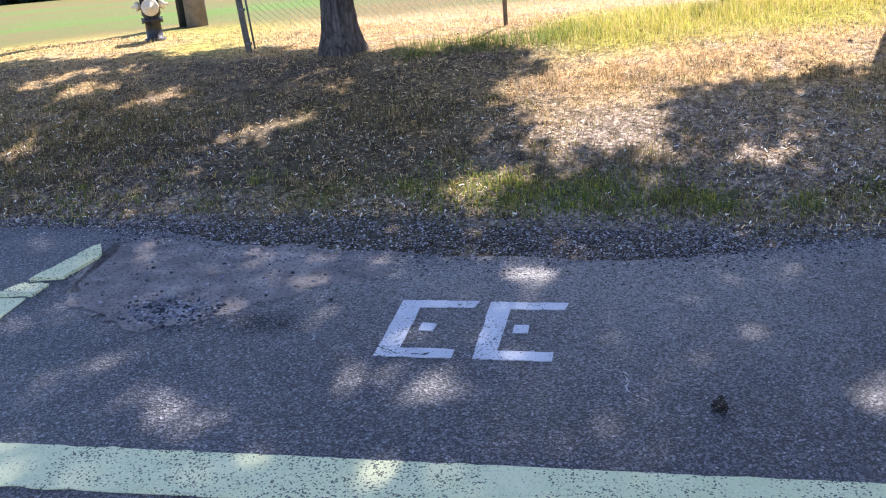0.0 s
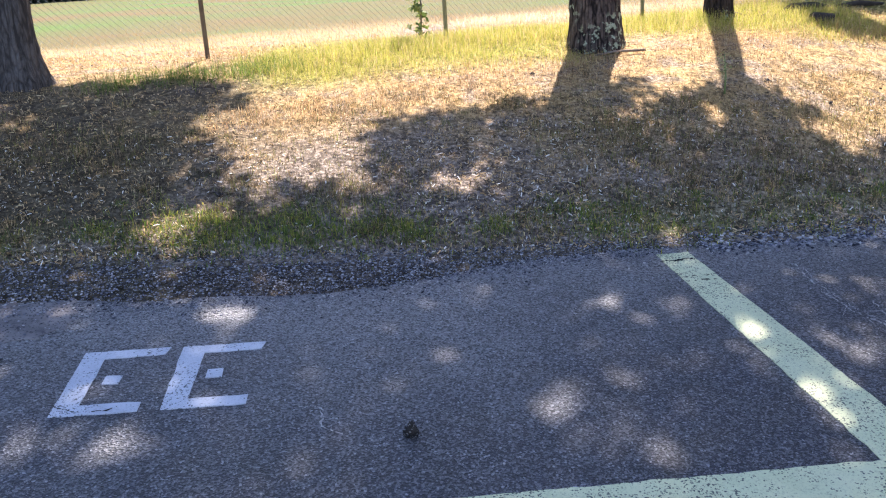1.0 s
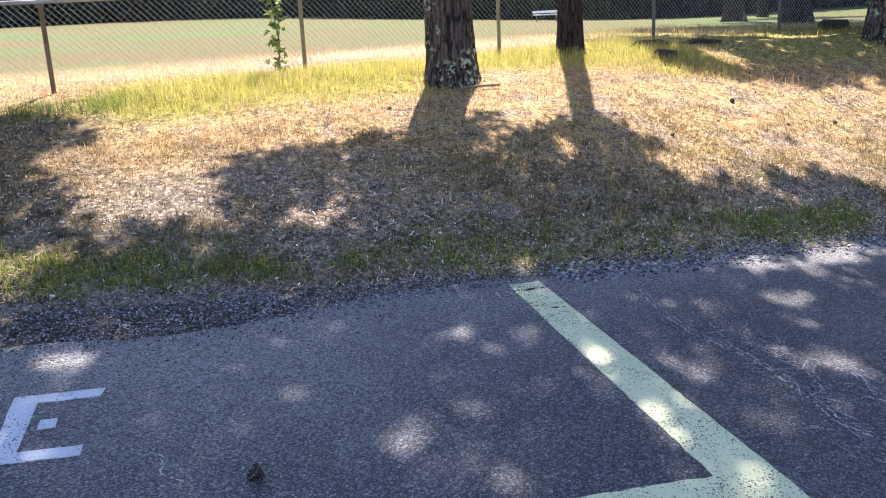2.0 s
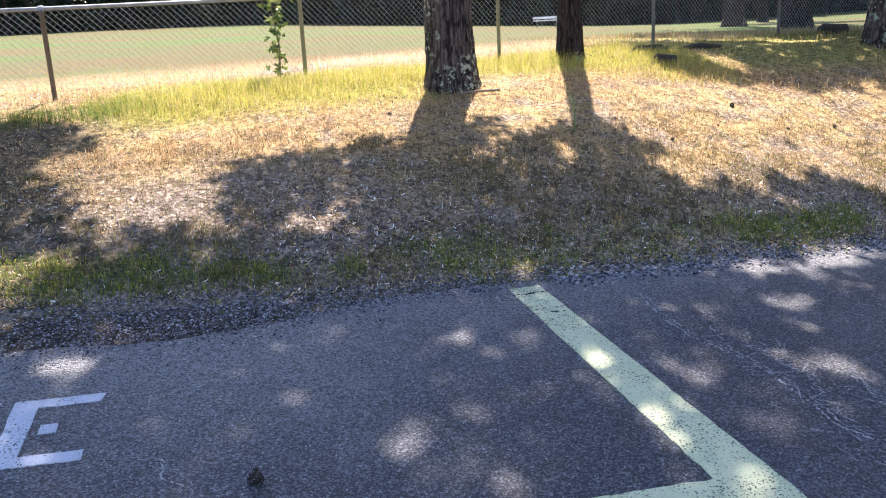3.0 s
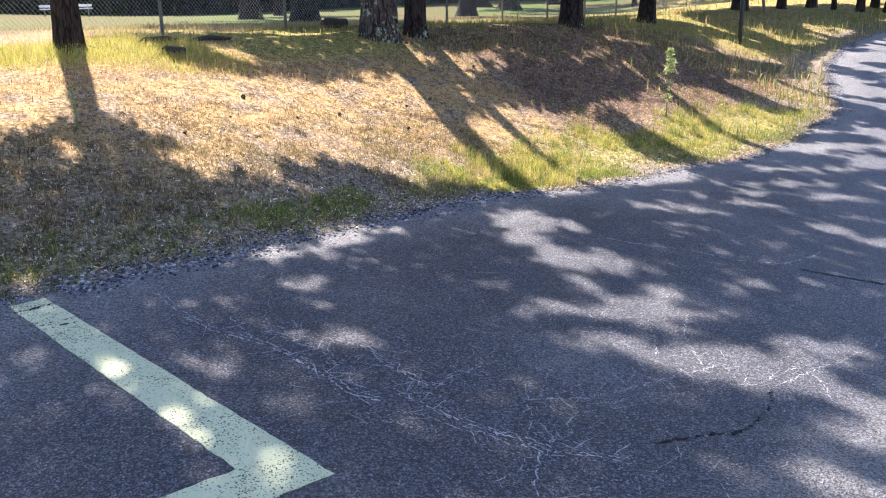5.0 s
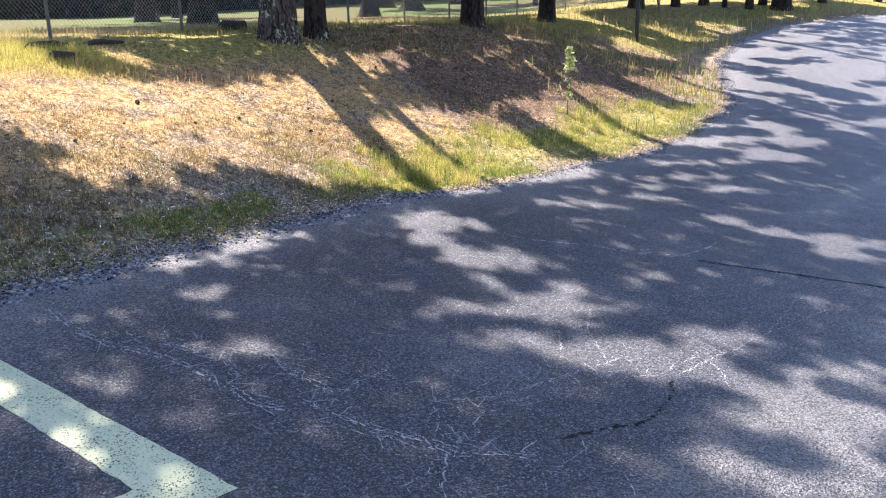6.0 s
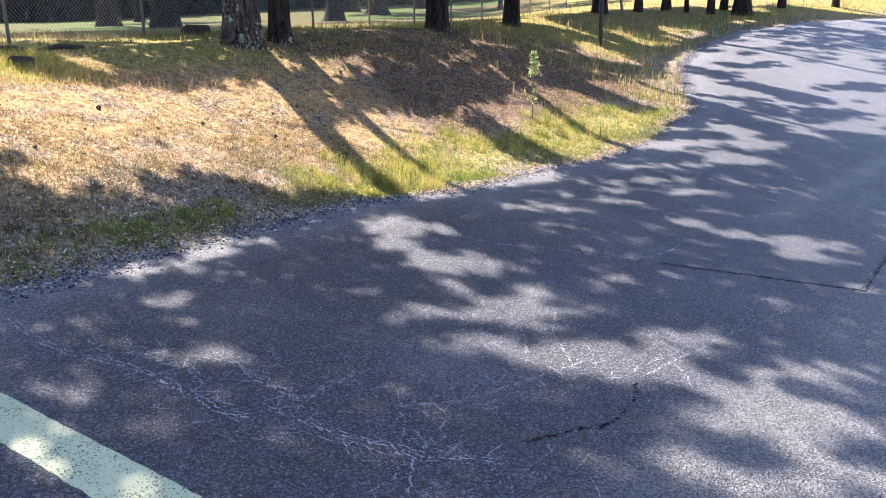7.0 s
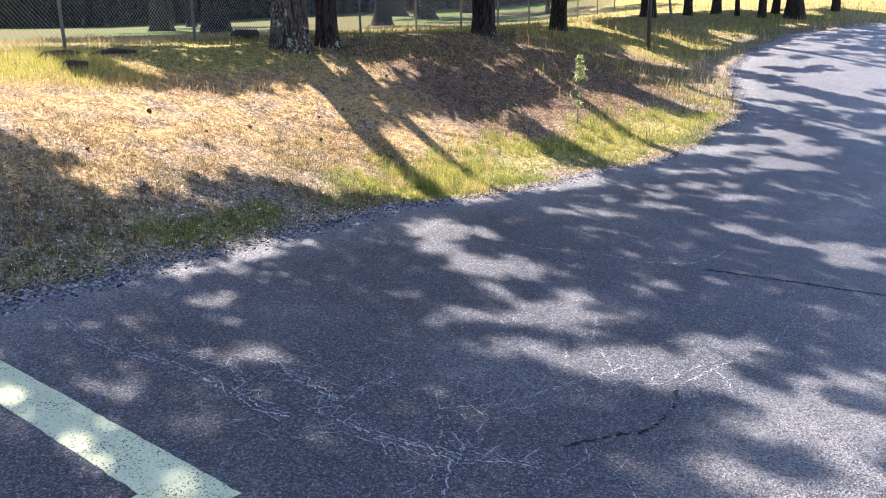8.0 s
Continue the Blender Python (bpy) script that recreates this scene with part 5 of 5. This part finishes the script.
# ---- plants ----
def leaf_plant(name, label, at, stem_pts, leaves, palette, seed, size):
    plant = thing(name, label, "plant", at)
    part("stem", tube("stem", stem_pts, list(np.linspace(0.012, 0.004, len(stem_pts))), WOOD_DEAD if name == "vine" else plain("green_stem", srgb(96, 110, 60), srgb(126, 136, 80)), 6), plant)
    part("leaves", foliage("leaves", leaves, 0.05, 5, size, palette, seed), plant)
    return plant


rng = np.random.default_rng(33)
vx, vy = -1.0, 7.8
vz = float(ground_z(vx, vy))
leaf_plant("vine", "leafy green vine climbing the chain-link fence", (vx, vy, vz), [(0, 0, -0.05), (0.03, 0, 0.4), (-0.02, 0.02, 0.8), (0.02, 0.05, 1.25)],
           [(rng.normal(0, 0.055 + 0.05 * (s > 0.7)), rng.normal(0, 0.05), 0.05 + 1.25 * s) for s in rng.random(70)], [srgb(122, 136, 70), srgb(164, 170, 106), srgb(88, 104, 54)], 34, 0.042)
sx, sy = 11.4, 4.5
sz = float(ground_z(sx, sy))
leaf_plant("weed", "tall feathery green weed standing in roadside grass", (sx, sy, sz), [(0, 0, -0.05), (0.01, 0, 0.5), (0.04, 0, 1.1)],
           [(rng.normal(0.03, 0.012 + 0.11 * (1.15 - z)), rng.normal(0, 0.012 + 0.1 * (1.15 - z)), z) for z in rng.uniform(0.72, 1.14, 90)] + [(rng.normal(0, 0.05), rng.normal(0, 0.05), z) for z in rng.uniform(0.1, 0.6, 12)], [srgb(206, 208, 156), srgb(176, 184, 118), srgb(136, 150, 84)], 35, 0.026)
wx, wy = 1.52, 4.88
wz = float(ground_z(wx, wy))
leaf_plant("weed", "small pale green seedling in dry grass", (wx, wy, wz), [(0, 0, -0.03), (0.01, 0, 0.2), (-0.01, 0, 0.42)],
           [(rng.normal(0, 0.03), rng.normal(0, 0.03), z) for z in rng.uniform(0.12, 0.42, 14)], [srgb(176, 176, 120), srgb(150, 154, 96)], 36, 0.014)


# ---- hydrant, pole, sign post ----
def hydrant(x, y):
    z = float(ground_z(x, y))
    h = thing("fire_hydrant", "black fire hydrant with cream outlet caps in dry grass", "fire hydrant", (x, y, z))
    h.rotation_euler = (0, 0, radians(25))
    part("barrel", smooth(lathe("barrel", [(0.13, -0.1), (0.13, 0.03), (0.1, 0.04), (0.095, 0.22), (0.13, 0.23), (0.13, 0.27), (0.1, 0.28), (0.1, 0.3), (0.115, 0.32), (0.115, 0.52), (0.135, 0.53), (0.135, 0.56)], HYDRANT_BLACK, 24)), h)
    part("bonnet", smooth(lathe("bonnet", [(0.135, 0.56), (0.13, 0.58), (0.11, 0.65), (0.06, 0.7), (0.035, 0.71), (0.035, 0.76), (0.004, 0.77)], HYDRANT_CREAM, 24)), h, "cream domed bonnet")
    cap = part("outlet", smooth(lathe("outlet", [(0.07, 0.08), (0.07, 0.14), (0.1, 0.145), (0.105, 0.19), (0.09, 0.205), (0.02, 0.21), (0.02, 0.24), (0.003, 0.245)], HYDRANT_CREAM, 22, "Y")), h, "large cream front cap")
    cap.location = (0, 0, 0.41)
    for sgn in (1, -1):
        o = part("outlet", smooth(lathe("outlet", [(0.045, 0.09 * sgn), (0.045, 0.13 * sgn), (0.058, 0.135 * sgn), (0.058, 0.17 * sgn), (0.02, 0.18 * sgn), (0.018, 0.215 * sgn), (0.003, 0.22 * sgn)], HYDRANT_CREAM, 16, "X")), h, "small cream side cap")
        o.location = (0, 0, 0.43)
    for q in range(8):
        a = q * math.pi / 4
        b = part("bolt", lathe("bolt", [(0.012, 0.215), (0.012, 0.285), (0.002, 0.29)], HYDRANT_BLACK, 6), h)
        b.location = (0.118 * math.cos(a), 0.118 * math.sin(a), 0)


hydrant(-7.92, 7.65)
px, py = -8.35, 10.1
pz = float(ground_z(px, py))
pole = thing("utility_pole", "weathered grey wooden utility pole with dark cable guard", "utility pole", (px, py, pz))
part("shaft", tube("shaft", [(0, 0, -0.5), (0, 0, 1), (0.02, 0, 4), (0.05, 0, 8.5)], [0.165, 0.16, 0.145, 0.115], WOOD_POLE, 20, 0.03, 5), pole)
part("cable_guard", tube("cable_guard", [(-0.2, -0.02, -0.2), (-0.2, -0.02, 1.5), (-0.19, -0.02, 3.2)], [0.075, 0.075, 0.075], SIGN_STEEL, 10), pole, "dark half-round steel guard")
for q in (0.6, 1.8, 3.0):
    s = part("strap", lathe("strap", [(0.19, -0.02), (0.195, 0), (0.19, 0.02)], GALV, 18), pole)
    s.location = (-0.03, 0, q)

gx, gy = 21.5, 8.35
gz = float(ground_z(gx, gy))
signpost = thing("sign_post", "slim dark steel sign post beside the road", "sign post", (gx, gy, gz))
part("shaft", tube("shaft", [(0, 0, -0.3), (0, 0, 1.0), (0.02, 0, 2.5)], [0.055, 0.055, 0.055], SIGN_STEEL, 8), signpost)

# ---- far field edge ----
def woods():
    """The dark wood round the field: a mass of leaf clumps and trunks."""
    rng = np.random.default_rng(90)
    C, K = [], []
    for az in np.arange(-50, 89, 0.32):
        far = np.interp(az, (-50, -10, 2, 14, 30, 50, 65, 88), (120, 130, 130, 92, 66, 72, 92, 110))
        for _ in range(14):
            d = far + rng.uniform(0, 14)
            a = radians(az + rng.uniform(-0.2, 0.2))
            x, y = -2 + d * math.sin(a), -3.4 + d * math.cos(a)
            C.append((x, y, float(ground_z(x, y)) + 13 * rng.random() ** 1.5))
        if rng.random() < 0.22:
            az += rng.uniform(-0.15, 0.15)
            d = far - rng.uniform(0, 2)
            K.append((-2 + d * math.sin(radians(az)), -3.4 + d * math.cos(radians(az))))
    tagged(new("woods", foliage("woods", C, 1.9, 26, 0.62, [srgb(46, 58, 40), srgb(58, 72, 48), srgb(38, 48, 38)], 91)), "dark woods closing the far side of the field", "trees", kind="stuff")
    V, F = [], []
    for x, y in K:
        z = float(ground_z(x, y))
        n, r = len(V), rng.uniform(0.1, 0.25)
        for h in (z - 0.3, z + 9):
            V += [(x + r * math.cos(q), y + r * math.sin(q), h) for q in (0, 1.257, 2.513, 3.77, 5.027)]
        F += [(n + q, n + (q + 1) % 5, n + 5 + (q + 1) % 5, n + 5 + q) for q in range(5)]
    tagged(new("far_trunks", raw_mesh("far_trunks", V, F, BARK)), "thin trunks along the dark wood's edge", "trees", kind="stuff")


woods()


def bench(x, y, turn):
    z = float(ground_z(x, y))
    b = thing("bench", "long white aluminium bench at the field's edge", "bench", (x, y, z))
    b.rotation_euler = (0, 0, turn)
    for name, w, h, yy in (("seat", 0.3, 0.45, 0), ("backrest", 0.06, 0.62, 0.22)):
        bm = bmesh.new()
        bmesh.ops.create_cube(bm, size=1.0, matrix=Matrix.Translation((0, yy, h)) @ Matrix.Diagonal((2.9, w, 0.06 if name == "seat" else 0.14, 1)))
        bmesh.ops.bevel(bm, geom=bm.edges[:], offset=0.015, segments=2, affect="EDGES")
        part(name, from_bm(name, bm, WHITE_METAL), b)
    for q in (-1.2, 0, 1.2):
        part("leg", tube("leg", [(q, 0, -0.05), (q, 0, 0.46), (q, 0.22, 0.62)], [0.03, 0.03, 0.03], GALV, 6), b)


bench(21.6, 50.5, radians(-18))
